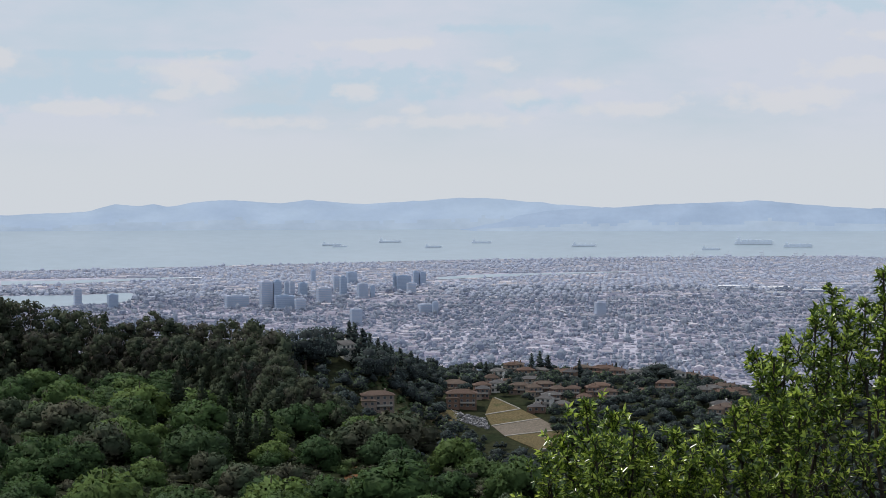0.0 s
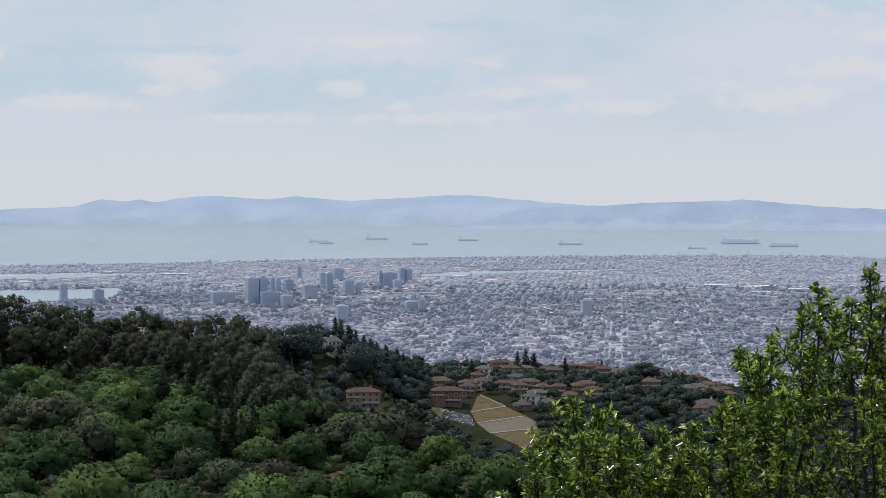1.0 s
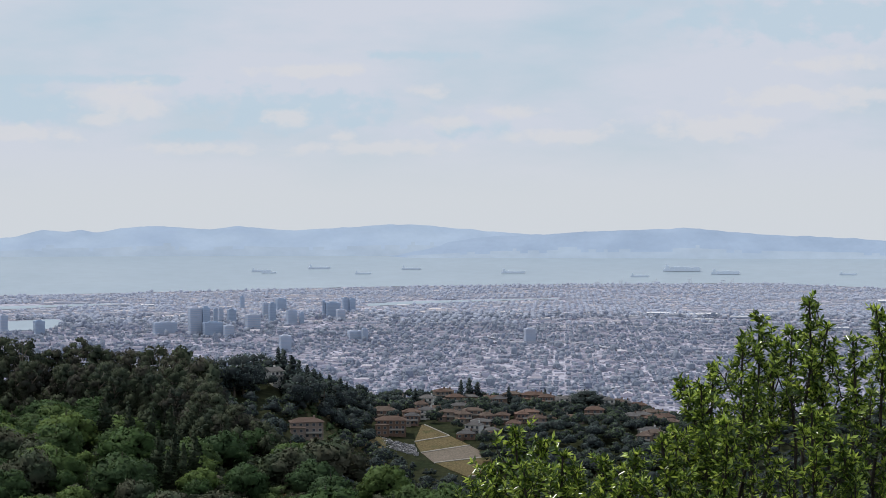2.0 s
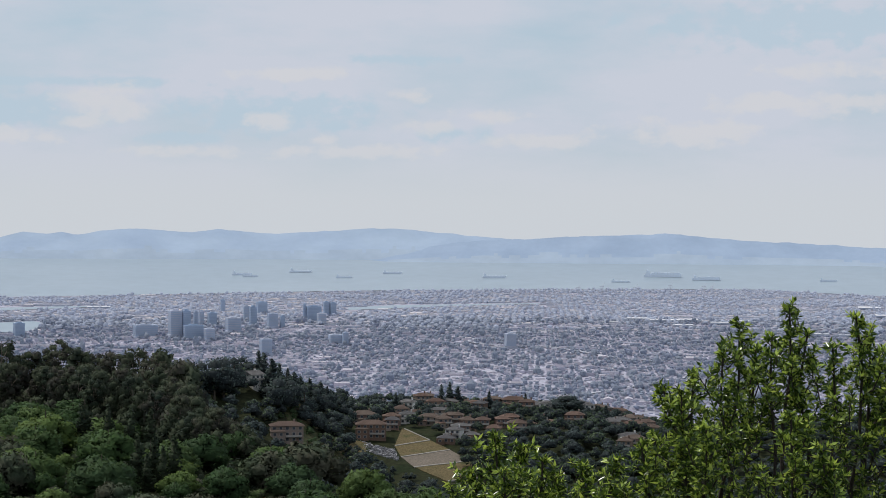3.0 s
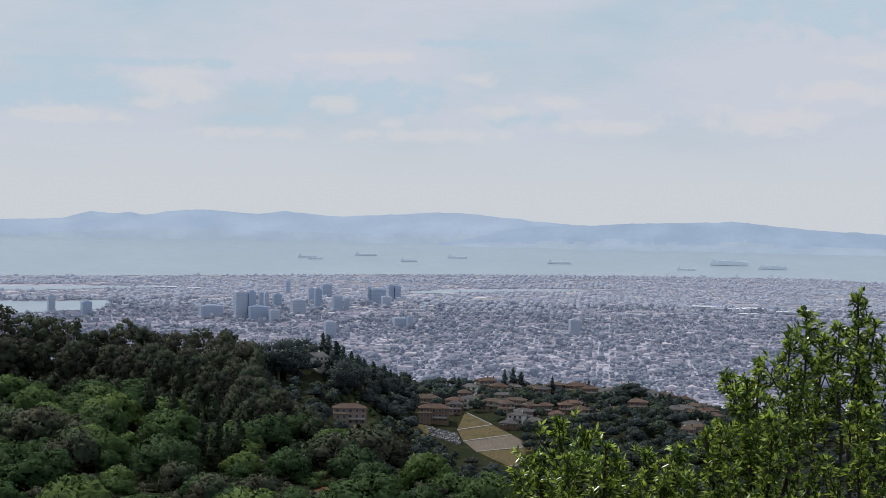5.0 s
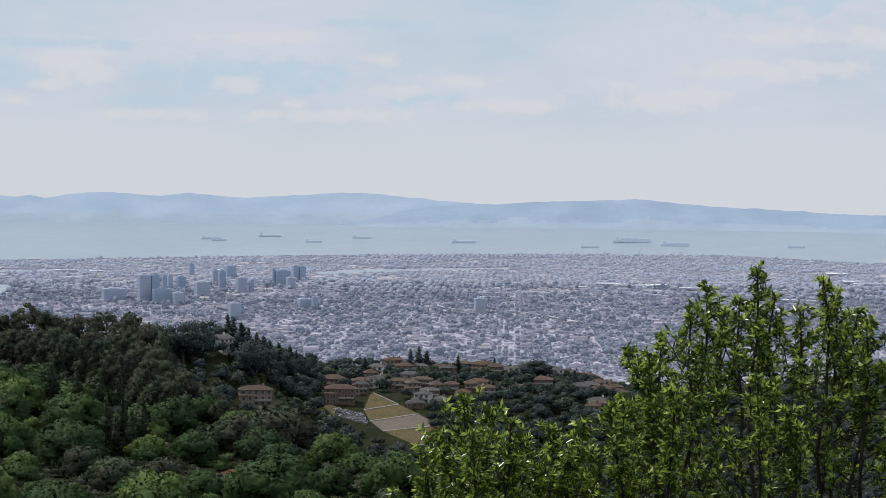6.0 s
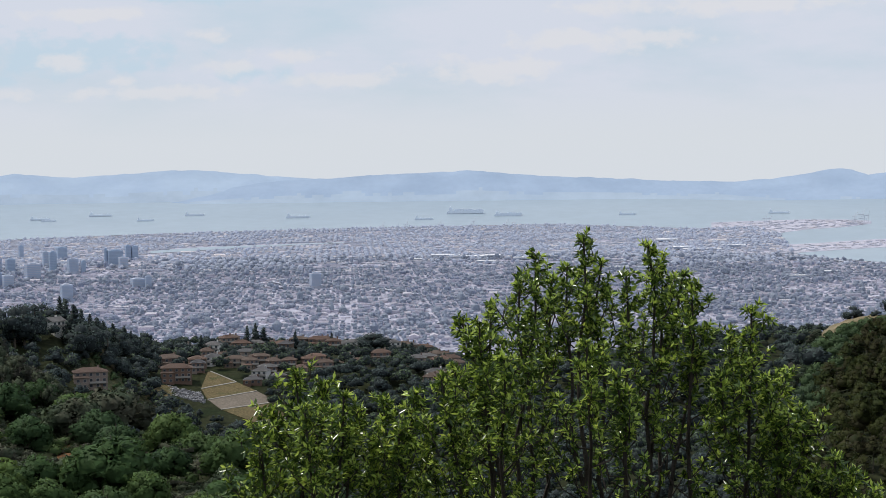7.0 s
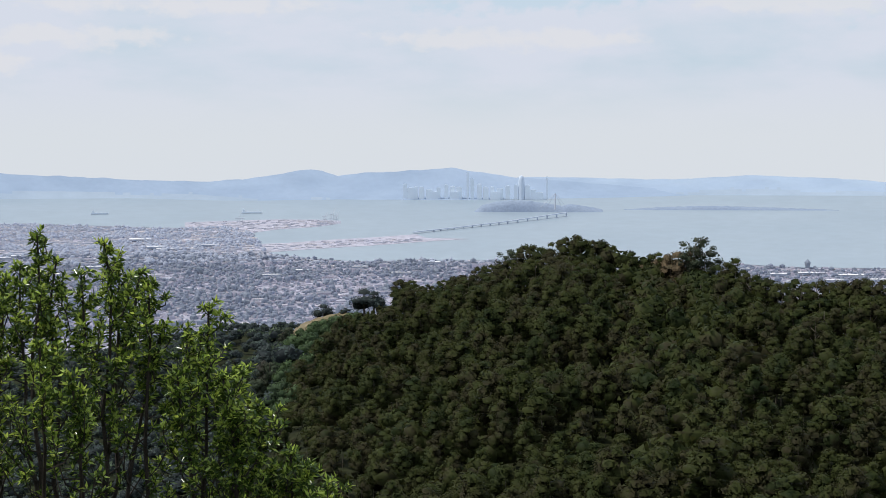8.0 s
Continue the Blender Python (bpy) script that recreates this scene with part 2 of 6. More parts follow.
# the town and all that lies beyond it: kilometres of haze put into colour
# walls lighter than roofs and translucent, to lift their shade as haze would
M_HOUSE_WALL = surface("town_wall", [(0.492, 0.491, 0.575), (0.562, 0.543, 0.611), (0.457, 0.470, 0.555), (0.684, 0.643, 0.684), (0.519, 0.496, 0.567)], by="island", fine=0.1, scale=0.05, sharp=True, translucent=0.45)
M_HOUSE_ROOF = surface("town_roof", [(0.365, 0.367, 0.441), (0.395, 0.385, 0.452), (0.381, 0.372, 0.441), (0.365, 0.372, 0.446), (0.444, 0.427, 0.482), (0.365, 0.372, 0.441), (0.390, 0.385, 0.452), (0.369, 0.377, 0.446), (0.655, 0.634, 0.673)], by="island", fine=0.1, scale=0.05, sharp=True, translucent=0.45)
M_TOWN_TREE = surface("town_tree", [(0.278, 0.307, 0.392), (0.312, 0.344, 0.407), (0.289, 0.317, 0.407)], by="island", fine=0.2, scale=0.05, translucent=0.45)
# the same walls, roofs and trees farther off, painted with more haze
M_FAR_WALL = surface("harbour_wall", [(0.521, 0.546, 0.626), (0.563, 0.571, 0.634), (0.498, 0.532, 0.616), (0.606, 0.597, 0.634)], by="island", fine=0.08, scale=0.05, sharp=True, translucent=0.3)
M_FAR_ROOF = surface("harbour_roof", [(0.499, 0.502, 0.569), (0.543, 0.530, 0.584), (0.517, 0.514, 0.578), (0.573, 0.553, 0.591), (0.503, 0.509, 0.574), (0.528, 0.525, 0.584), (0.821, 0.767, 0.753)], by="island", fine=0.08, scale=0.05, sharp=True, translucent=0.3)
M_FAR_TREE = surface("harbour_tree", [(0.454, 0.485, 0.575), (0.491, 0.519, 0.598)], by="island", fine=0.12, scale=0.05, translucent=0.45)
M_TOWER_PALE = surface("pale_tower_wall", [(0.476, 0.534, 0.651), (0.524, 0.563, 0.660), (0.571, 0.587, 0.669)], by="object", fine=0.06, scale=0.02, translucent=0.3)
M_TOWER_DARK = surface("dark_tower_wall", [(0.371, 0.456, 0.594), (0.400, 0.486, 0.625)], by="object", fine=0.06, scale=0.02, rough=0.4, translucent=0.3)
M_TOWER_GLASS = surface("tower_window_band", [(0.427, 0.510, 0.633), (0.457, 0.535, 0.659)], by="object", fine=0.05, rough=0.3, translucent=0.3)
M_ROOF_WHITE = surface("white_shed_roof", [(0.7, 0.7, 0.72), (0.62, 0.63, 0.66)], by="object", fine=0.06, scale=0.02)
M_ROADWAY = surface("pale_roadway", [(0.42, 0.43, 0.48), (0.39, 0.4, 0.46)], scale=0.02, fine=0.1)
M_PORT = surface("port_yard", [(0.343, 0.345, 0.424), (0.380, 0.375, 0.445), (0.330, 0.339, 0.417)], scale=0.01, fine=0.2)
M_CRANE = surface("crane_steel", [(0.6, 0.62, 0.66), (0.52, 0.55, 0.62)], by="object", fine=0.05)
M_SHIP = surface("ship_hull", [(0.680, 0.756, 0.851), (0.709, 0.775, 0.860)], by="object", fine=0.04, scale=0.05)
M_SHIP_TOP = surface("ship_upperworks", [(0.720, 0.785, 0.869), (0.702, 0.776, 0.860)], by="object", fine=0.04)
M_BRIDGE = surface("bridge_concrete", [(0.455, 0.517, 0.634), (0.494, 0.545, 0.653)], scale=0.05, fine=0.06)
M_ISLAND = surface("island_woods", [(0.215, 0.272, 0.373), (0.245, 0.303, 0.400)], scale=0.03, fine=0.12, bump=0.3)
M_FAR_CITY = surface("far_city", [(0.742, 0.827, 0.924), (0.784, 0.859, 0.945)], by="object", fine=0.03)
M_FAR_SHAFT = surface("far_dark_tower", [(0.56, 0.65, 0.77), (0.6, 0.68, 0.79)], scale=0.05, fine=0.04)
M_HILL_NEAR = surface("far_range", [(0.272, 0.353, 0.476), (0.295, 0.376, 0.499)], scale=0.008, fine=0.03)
# hill colour for the lower rows, tinted to stand in for haze
M_RANGE_HAZE = surface("range_foot_haze", [(0.301, 0.378, 0.480), (0.325, 0.398, 0.490)], scale=0.006, fine=0.04)
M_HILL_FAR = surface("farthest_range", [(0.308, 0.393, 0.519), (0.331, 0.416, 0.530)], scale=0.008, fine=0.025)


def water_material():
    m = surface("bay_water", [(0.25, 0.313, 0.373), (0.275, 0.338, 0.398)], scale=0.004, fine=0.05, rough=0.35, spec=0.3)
    return m


M_WATER = water_material()


# ---------------------------------------------------------------- mesh helpers
def mesh_of(name, verts, faces, mats, index=None, smooth=False, normals=None):
    """A mesh from numpy vertices and one array of triangles or quads."""
    me = bpy.data.meshes.new(name)
    verts, faces = np.asarray(verts, np.float32), np.asarray(faces, np.int32)
    n, k = faces.shape
    me.vertices.add(len(verts))
    me.vertices.foreach_set("co", verts.ravel())
    me.loops.add(n * k)
    me.loops.foreach_set("vertex_index", faces.ravel())
    me.polygons.add(n)
    me.polygons.foreach_set("loop_start", np.arange(0, n * k, k, dtype=np.int32))
    me.polygons.foreach_set("loop_total", np.full(n, k, np.int32))
    for m in mats:
        me.materials.append(m)
    if index is not None:
        me.polygons.foreach_set("material_index", np.asarray(index, np.int32))
    me.polygons.foreach_set("use_smooth", np.full(n, smooth or normals is not None, bool))
    me.update(calc_edges=True)
    if normals is not None:
        me.normals_split_custom_set_from_vertices(np.asarray(normals, np.float32).tolist())
    return me


def thing(name, label, category, group="", kind="", at=(0, 0, 0)):
    e = new(name)
    e.empty_display_size = 0.5
    e.location = at
    return tagged(e, label, category, group, kind)


def part(name, bm, material, parent, label=""):
    """One mesh object under a thing or a part; bm is a bmesh or ready mesh data, in the parent's space."""
    if isinstance(bm, bmesh.types.BMesh):
        me = bpy.data.meshes.new(name)
        bm.to_mesh(me)
        bm.free()
        me.materials.append(material)
    else:
        me = bm
    ob = new(name, me)
    ob.parent = parent
    return tagged(ob, label)


def box(bm, x0, x1, y0, y1, z0, z1, bevel=0.0):
    m = Matrix.LocRotScale(((x0 + x1) / 2, (y0 + y1) / 2, (z0 + z1) / 2), None, (x1 - x0, y1 - y0, z1 - z0))
    made = bmesh.ops.create_cube(bm, size=1, matrix=m)["verts"]
    if bevel:
        edges = list({e for v in made for e in v.link_edges})
        bmesh.ops.bevel(bm, geom=edges, offset=bevel, segments=1, affect="EDGES")
    return bm


def boxes(*dims, bevel=0.0):
    bm = bmesh.new()
    for d in dims:
        box(bm, *d, bevel=bevel)
    return bm


def tube(bm, points, radii, sides=6):
    """A tapered limb along points."""
    rings = []
    for i, (p, r) in enumerate(zip(points, radii)):
        p = Vector(p)
        a = Vector(points[max(i - 1, 0)])
        b = Vector(points[min(i + 1, len(points) - 1)])
        d = (b - a).normalized()
        u = d.orthogonal().normalized()
        v = d.cross(u)
        rings.append([bm.verts.new(p + float(r) * (math.cos(t) * u + math.sin(t) * v)) for t in (2 * math.pi * k / sides for k in range(sides))])
    for a, b in zip(rings, rings[1:]):
        for k in range(sides):
            bm.faces.new((a[k], a[(k + 1) % sides], b[(k + 1) % sides], b[k]))
    bm.faces.new(rings[-1])
    bm.faces.new(list(reversed(rings[0])))
    return bm


# ---------------------------------------------------------------- the lie of the land
def smooth(x, a, b):
    t = np.clip((x - a) / (b - a), 0, 1)
    return t * t * (3 - 2 * t)


def plain(s):
    """Height of the coastal plain and the bay, against eye level."""
    return -261 + 0.099 * (s - 3000)


def land(bearing, s):
    """Height of the ground against eye level."""
    a, s = np.broadcast_arrays(np.asarray(bearing, float), np.asarray(s, float))
    a = (a + 180) % 360 - 180
    # brushy spur across the near gully, its crest running out towards the middle
    reach = np.interp(a, [-9, -6, -4.5, -3.6, -1.6, 0, 3, 6], [650, 520, 455, 418, 378, 350, 310, 250])
    spur = np.interp(np.minimum(s, reach), [0, 8, 60, 150, 300, 450, 640], [-1.6, -3.9, -21, -50, -54.5, -57, -64])
    spur = spur - 0.42 * np.maximum(s - reach, 0)
    valley = np.interp(s, [0, 8, 60, 150, 300, 500, 760, 1000], [-1.6, -3.9, -21, -50, -92, -126, -146, -148])
    crest = np.interp(a, [19, 22, 26, 29, 33, 36, 39], [760, 720, 660, 610, 590, 540, 520])
    top = np.interp(a, [16, 18, 19, 19.9, 20.6, 21.2, 22.8, 25, 27, 29, 31, 33, 35, 38.5], [-100, -86, -77, -69.5, -65, -62.5, -58, -56, -46, -41, -46, -47, -51, -49])
    u = np.clip((s - 330) / (crest - 330), 0, 1)
    wooded = np.interp(s, [0, 8, 60, 150, 330], [-1.6, -3.9, -21, -56, -80]) + (top + 80) * u - 0.32 * np.maximum(s - crest, 0)
    wl_, wr = 1 - smooth(a, 3, 8), smooth(a, 15.5, 20)
    near = np.maximum(spur, valley) * wl_ + valley * (1 - wl_)
    near = near * (1 - wr) + np.maximum(wooded, valley) * wr
    near = np.where(s > 1000, np.minimum(near, np.interp(s, [1000, 1300, 1800, 2300], [-148, -178, -230, -291])), near)
    # house-covered ridge beyond
    sc = np.interp(a, [-6, -3, 0], [1000, 1060, 1250])
    zc = np.interp(a, [-16, -7, -4.2, -3.1, -2.2, -1, 0, 3, 6, 8, 10, 14, 18, 22, 40], [-112, -90, -87, -97, -107, -118, -121, -124, -126, -134, -140, -132, -116, -118, -125])
    up_left = np.clip((s - 760) / (sc - 760), 0, 1)
    slope = -146 + (zc + 146) * up_left
    bench = np.interp(s, [760, 990, 1110, 1250], [-146, -147, -124.5, -121]) + (zc + 121) * np.clip((s - 1000) / 250, 0, 1)
    w = smooth(a, -2.4, 0)
    far = slope * (1 - w) + bench * w
    down = np.interp((s - sc) / (1900 - sc), [0, 0.15, 1], [0, 0.1, 1])
    far = np.where(s > sc, zc + (-225 - zc) * down, far)
    far = np.where(s > 1900, np.interp(s, [1900, 2300, 2700], [-225, -285, plain(2700)]), far)
    z = np.maximum(near, np.where(s > 760, far, -400))
    z = np.where(s >= 2700, plain(s), z)
    # the hillside behind and beside the lookout
    behind = -1.6 + 0.16 * np.minimum(s, 350)
    wb = smooth(np.abs(a), 50, 95) * (1 - smooth(s, 1200, 2600))
    z = z * (1 - wb) + behind * wb
    return z


def spot(bearing, s, z):
    """World place at a bearing and range, z against eye level."""
    a = np.radians(bearing)
    return np.stack(np.broadcast_arrays(s * np.sin(a), s * np.cos(a), z + EYE), -1)


def on_ray(bearing, height, s):
    return Vector(spot(bearing, s, s * math.tan(radians(height))).tolist())


def on_plain(bearing, height):
    """Place on the plain that is seen at that bearing and height."""
    s = 558 / (math.tan(radians(-height)) + 0.099)
    return Vector(spot(bearing, s, plain(s)).tolist())


def ground_at(bearing, s):
    return Vector(spot(bearing, s, float(land(bearing, s))).tolist())


def build_ground():
    az = np.concatenate([np.arange(-180, -24, 6), np.arange(-24, 46, 0.3), np.arange(48, 180, 6)])
    ss = np.concatenate([[0.01, 0.3, 2, 4, 8, 14, 22, 32, 45, 60, 80, 100, 125, 150], np.arange(170, 1400, 14), np.arange(1420, 2700, 60), np.arange(2700, 4981, 120)])
    A, S = np.meshgrid(az, ss, indexing="ij")
    Z = land(A, S)
    rough = np.array([noise.noise((x * 0.02, y * 0.02, 0)) + 0.4 * noise.noise((x * 0.07, y * 0.07, 3)) for x, y in zip((S * np.sin(np.radians(A))).ravel(), (S * np.cos(np.radians(A))).ravel())]).reshape(A.shape)
    bench = (1 - (1 - smooth(np.abs(A - 1.0), 2.0, 2.6)) * (1 - smooth(np.abs(S - 1050), 70, 100)))
    Z = Z + bench * rough * 2.2 * smooth(S, 20, 120) * (1 - smooth(S, 2200, 2700))
    V = spot(A, S, Z).reshape(-1, 3)
    na, ns = A.shape
    i = np.arange(na)[:, None] * ns
    j = np.arange(ns - 1)[None, :]
    nxt = ((np.arange(na) + 1) % na)[:, None] * ns
    F = np.stack([i + j, i + j + 1, nxt + j + 1, nxt + j], -1).reshape(-1, 4)
    F = F[:, ::-1]
    mid = S[:, :-1].ravel()
    am = A[:, :-1].ravel()
    # past 2250 m the ground takes the plain's haze-painted colour
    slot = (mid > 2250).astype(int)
    slot[(am > -3.0) & (am < -0.8) & (mid > 880) & (mid < 1075)] = 2
    slot[(am > -4.2) & (am < -3.4) & (mid > 332) & (mid < 362)] = 3
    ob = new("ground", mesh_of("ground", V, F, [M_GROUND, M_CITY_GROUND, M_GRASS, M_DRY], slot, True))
    return tagged(ob, "brushy brown hillsides falling to a wide hazy coastal plain", "ground", kind="structure")


ground = build_ground()


# ---------------------------------------------------------------- bay, far shore, hills
def shore_sheet(name, near_line, far_line, lift, mat, label, category):
    """A flat sheet on the plain between two lines of (bearing, height below eye level)."""
    lo = min(p[0] for p in near_line)
    hi = max(p[0] for p in near_line)
    a = np.linspace(lo, hi, 160)
    h0 = np.interp(a, [p[0] for p in near_line], [p[1] for p in near_line])
    h1 = np.interp(a, [p[0] for p in far_line], [p[1] for p in far_line])
    rows = []
    for k in np.linspace(0, 1, 9):
        s0, s1 = 558 / (np.tan(np.radians(-h0)) + 0.099), 558 / (np.tan(np.radians(-h1)) + 0.099)
        s = s0 + (s1 - s0) * k
        rows.append(spot(a, s, plain(s) + lift))
    V = np.concatenate(rows)
    n = len(a)
    F = np.array([(r * n + c, r * n + c + 1, (r + 1) * n + c + 1, (r + 1) * n + c) for r in range(8) for c in range(n - 1)])
    ob = new(name, mesh_of(name, V, F, [mat], None, True))
    return tagged(ob, label, category, kind="structure")


SHORE = [(-40, -2.3), (-14.8, -2.29), (-9.65, -2.22), (-5.2, -2.14), (-1.5, -2.05), (4.6, -1.97), (11.6, -1.9), (15.99, -2.08), (17.7, -2.03), (18.6, -2.2),
         (19.0, -2.86), (19.9, -3.01), (21.7, -3.15), (26.7, -3.13), (28.5, -3.05), (33.8, -3.2), (35.6, -3.3), (38.5, -3.3), (60, -3.2)]
water = shore_sheet("water", SHORE, [(-40, -0.9), (60, -0.9)], 0.8, M_WATER, "pale calm bay water under haze", "water")
shore_sheet("lake_water", [(-14.8, -3.42), (-13.2, -3.42), (-12.4, -3.36), (-11.0, -3.3), (-10.6, -3.1)], [(-14.8, -3.05), (-12.5, -3.06), (-11, -3.0), (-10.6, -3.06)], 0.8, M_WATER, "pale lake among the town blocks", "water")
shore_sheet("channel_water", [(-14.8, -2.72), (-12.8, -2.7), (-10, -2.6), (-9, -2.56)], [(-14.8, -2.6), (-12.8, -2.6), (-10, -2.54), (-9, -2.53)], 0.8, M_WATER, "narrow pale channel between flat islands", "water")
shore_sheet("estuary_water", [(-1.2, -2.66), (0.2, -2.6), (2.5, -2.5), (5, -2.42)], [(-1.2, -2.58), (0.2, -2.5), (2.5, -2.45), (5, -2.40)], 0.8, M_WATER, "pale estuary behind the harbour", "water")
# a spit with wharves and a long causeway out into the bay
shore_sheet("spit_land", [(16.5, -2.2), (18.6, -2.24), (19.4, -2.14), (20.6, -2.06), (21.4, -1.96)], [(16.5, -1.9), (17.7, -1.86), (19.4, -1.82), (20.6, -1.83), (21.4, -1.87)], 1.1, M_PORT, "low wharf spit reaching into the bay", "land")
shore_sheet("causeway_land", [(18.6, -2.9), (19.6, -2.83), (20.6, -2.76), (22.4, -2.66), (24.6, -2.5), (25.5, -2.46)], [(18.6, -2.6), (19.6, -2.57), (20.6, -2.5), (21.4, -2.45), (22.4, -2.4), (23.8, -2.3), (24.1, -2.42), (25.5, -2.45)], 1.1, M_PORT, "long low causeway with a road", "land")


def range_of_hills(name, crest, s0, s1, mat, label, fore=0):
    """A far range: foot at s0, crest at s1, with the crest line as it shows against the sky."""
    a = np.arange(crest[0][0], crest[-1][0], 0.12)
    h = np.interp(a, [p[0] for p in crest], [p[1] for p in crest])
    h = h + np.array([0.03 * noise.noise((x * 2.1, s1 * 0.01, 0)) + 0.012 * noise.noise((x * 9, 4, 0)) for x in a])
    s0 = np.interp(a, [15, 19], [s0, s0 - fore])
    rows = []
    for k in np.linspace(0, 1.3, 14):
        s = s0 + (s1 - s0) * min(k, 1.15)
        zc = s1 * np.tan(np.radians(h))
        zb = plain(s0) - 4
        f = k ** (np.interp(a, [17, 20], [0.8, 1.7]) if fore else 0.8) if k <= 1 else 1 - (k - 1) * 1.2
        ridge = np.array([noise.noise((x * 1.1, k * 2.5, s1)) for x in a]) * 2 * k * (1 - k) * 4 * (k < 1)
        rows.append(spot(a, s + ridge, zb + (zc - zb) * f))
    V = np.concatenate(rows)
    n = len(a)
    F = np.array([(r * n + c, r * n + c + 1, (r + 1) * n + c + 1, (r + 1) * n + c) for r in range(len(rows) - 1) for c in range(n - 1)])
    # shading normals set by hand: almost even, faintly folded, for hazed slopes
    fold = np.array([noise.noise((v[0] * 0.012, v[1] * 0.012, v[2] * 0.03)) for v in V])
    face = np.tile(np.radians(a), len(rows)) + 0.5 * fold
    N = np.stack([-np.sin(face) * 0.5, -np.cos(face) * 0.5, np.full_like(face, 0.866)], -1)
    # haze painted onto the foot by a separate pale colour, woods above
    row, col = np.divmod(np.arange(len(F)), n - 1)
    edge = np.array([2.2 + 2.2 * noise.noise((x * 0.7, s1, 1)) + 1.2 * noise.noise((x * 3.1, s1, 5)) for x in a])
    ob = new(name, mesh_of(name, V, F, [mat, M_RANGE_HAZE], row < edge[col], True, N))
    return tagged(ob, label, "hills", kind="structure")


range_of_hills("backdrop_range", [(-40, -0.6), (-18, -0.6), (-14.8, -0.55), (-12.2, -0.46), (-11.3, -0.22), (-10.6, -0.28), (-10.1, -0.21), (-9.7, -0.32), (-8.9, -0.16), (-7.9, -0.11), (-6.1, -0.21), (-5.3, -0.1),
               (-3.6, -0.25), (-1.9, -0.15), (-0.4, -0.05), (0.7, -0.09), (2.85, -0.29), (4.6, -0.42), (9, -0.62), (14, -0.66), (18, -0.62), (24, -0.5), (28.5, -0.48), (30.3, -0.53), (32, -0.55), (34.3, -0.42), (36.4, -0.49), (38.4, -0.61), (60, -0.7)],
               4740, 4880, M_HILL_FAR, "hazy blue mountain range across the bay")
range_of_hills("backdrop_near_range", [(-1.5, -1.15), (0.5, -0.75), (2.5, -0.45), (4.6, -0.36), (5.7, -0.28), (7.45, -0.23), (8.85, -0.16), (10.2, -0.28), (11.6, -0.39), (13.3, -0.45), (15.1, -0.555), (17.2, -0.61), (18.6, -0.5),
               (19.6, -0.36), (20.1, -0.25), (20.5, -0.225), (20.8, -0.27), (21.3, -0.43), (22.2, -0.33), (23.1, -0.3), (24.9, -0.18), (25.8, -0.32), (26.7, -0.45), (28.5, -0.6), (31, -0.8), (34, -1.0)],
               4690, 4800, M_HILL_NEAR, "nearer haze-blue hills behind the far shore", 105)


def ship(bearing, height, width, stack, label):
    """An anchored freighter lying broadside."""
    p = on_plain(bearing, height)
    r = math.hypot(p.x, p.y)
    L = r * math.radians(width)
    t = thing("cargo_ship", label, "ship", "ships at anchor", at=p + Vector((0, 0, 0.8)))
    t.rotation_euler = (0, 0, -radians(bearing))
    bm = bmesh.new()
    h = L * 0.06 + 1.2
    prof = [(-0.5, 0.3), (-0.47, 1), (0.44, 1), (0.5, 1.25), (0.46, 0), (-0.46, 0)]
    for y in (-L * 0.06, L * 0.06):
        bm.faces.new([bm.verts.new((px * L, y, pz * h)) for px, pz in prof])
    bm.verts.ensure_lookup_table()
    for k in range(6):
        bm.faces.new([bm.verts[i] for i in (k, (k + 1) % 6, 6 + (k + 1) % 6, 6 + k)])
    bmesh.ops.recalc_face_normals(bm, faces=bm.faces)
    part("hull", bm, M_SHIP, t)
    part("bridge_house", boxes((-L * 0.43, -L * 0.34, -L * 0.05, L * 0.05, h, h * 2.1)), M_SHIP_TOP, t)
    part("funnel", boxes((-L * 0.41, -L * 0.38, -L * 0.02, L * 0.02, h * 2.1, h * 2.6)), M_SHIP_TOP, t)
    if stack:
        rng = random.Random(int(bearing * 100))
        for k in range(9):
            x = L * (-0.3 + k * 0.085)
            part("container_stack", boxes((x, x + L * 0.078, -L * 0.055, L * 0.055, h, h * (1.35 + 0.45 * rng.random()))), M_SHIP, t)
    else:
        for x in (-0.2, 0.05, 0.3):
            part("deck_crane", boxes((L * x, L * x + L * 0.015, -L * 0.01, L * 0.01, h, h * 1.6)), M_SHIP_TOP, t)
    return t


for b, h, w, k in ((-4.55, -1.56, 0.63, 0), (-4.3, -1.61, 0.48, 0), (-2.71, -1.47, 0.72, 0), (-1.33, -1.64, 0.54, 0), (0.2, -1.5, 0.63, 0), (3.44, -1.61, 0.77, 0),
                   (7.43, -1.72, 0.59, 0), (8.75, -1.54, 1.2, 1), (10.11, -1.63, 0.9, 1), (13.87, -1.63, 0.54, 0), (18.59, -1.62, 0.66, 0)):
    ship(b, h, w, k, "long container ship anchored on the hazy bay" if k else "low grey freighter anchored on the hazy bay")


# ---------------------------------------------------------------- town
TILT = radians(-5)


def drawn_in_place(d, bearing):
    """Plain's point d metres off, drawn in with distance to fit the camera's view."""
    s = 558 / (0.099 + 430 / d)
    return s, s / d


def shore_range(b):
    h = np.interp(b, [p[0] for p in SHORE], [p[1] for p in SHORE])
    return 430 / np.tan(np.radians(-h))


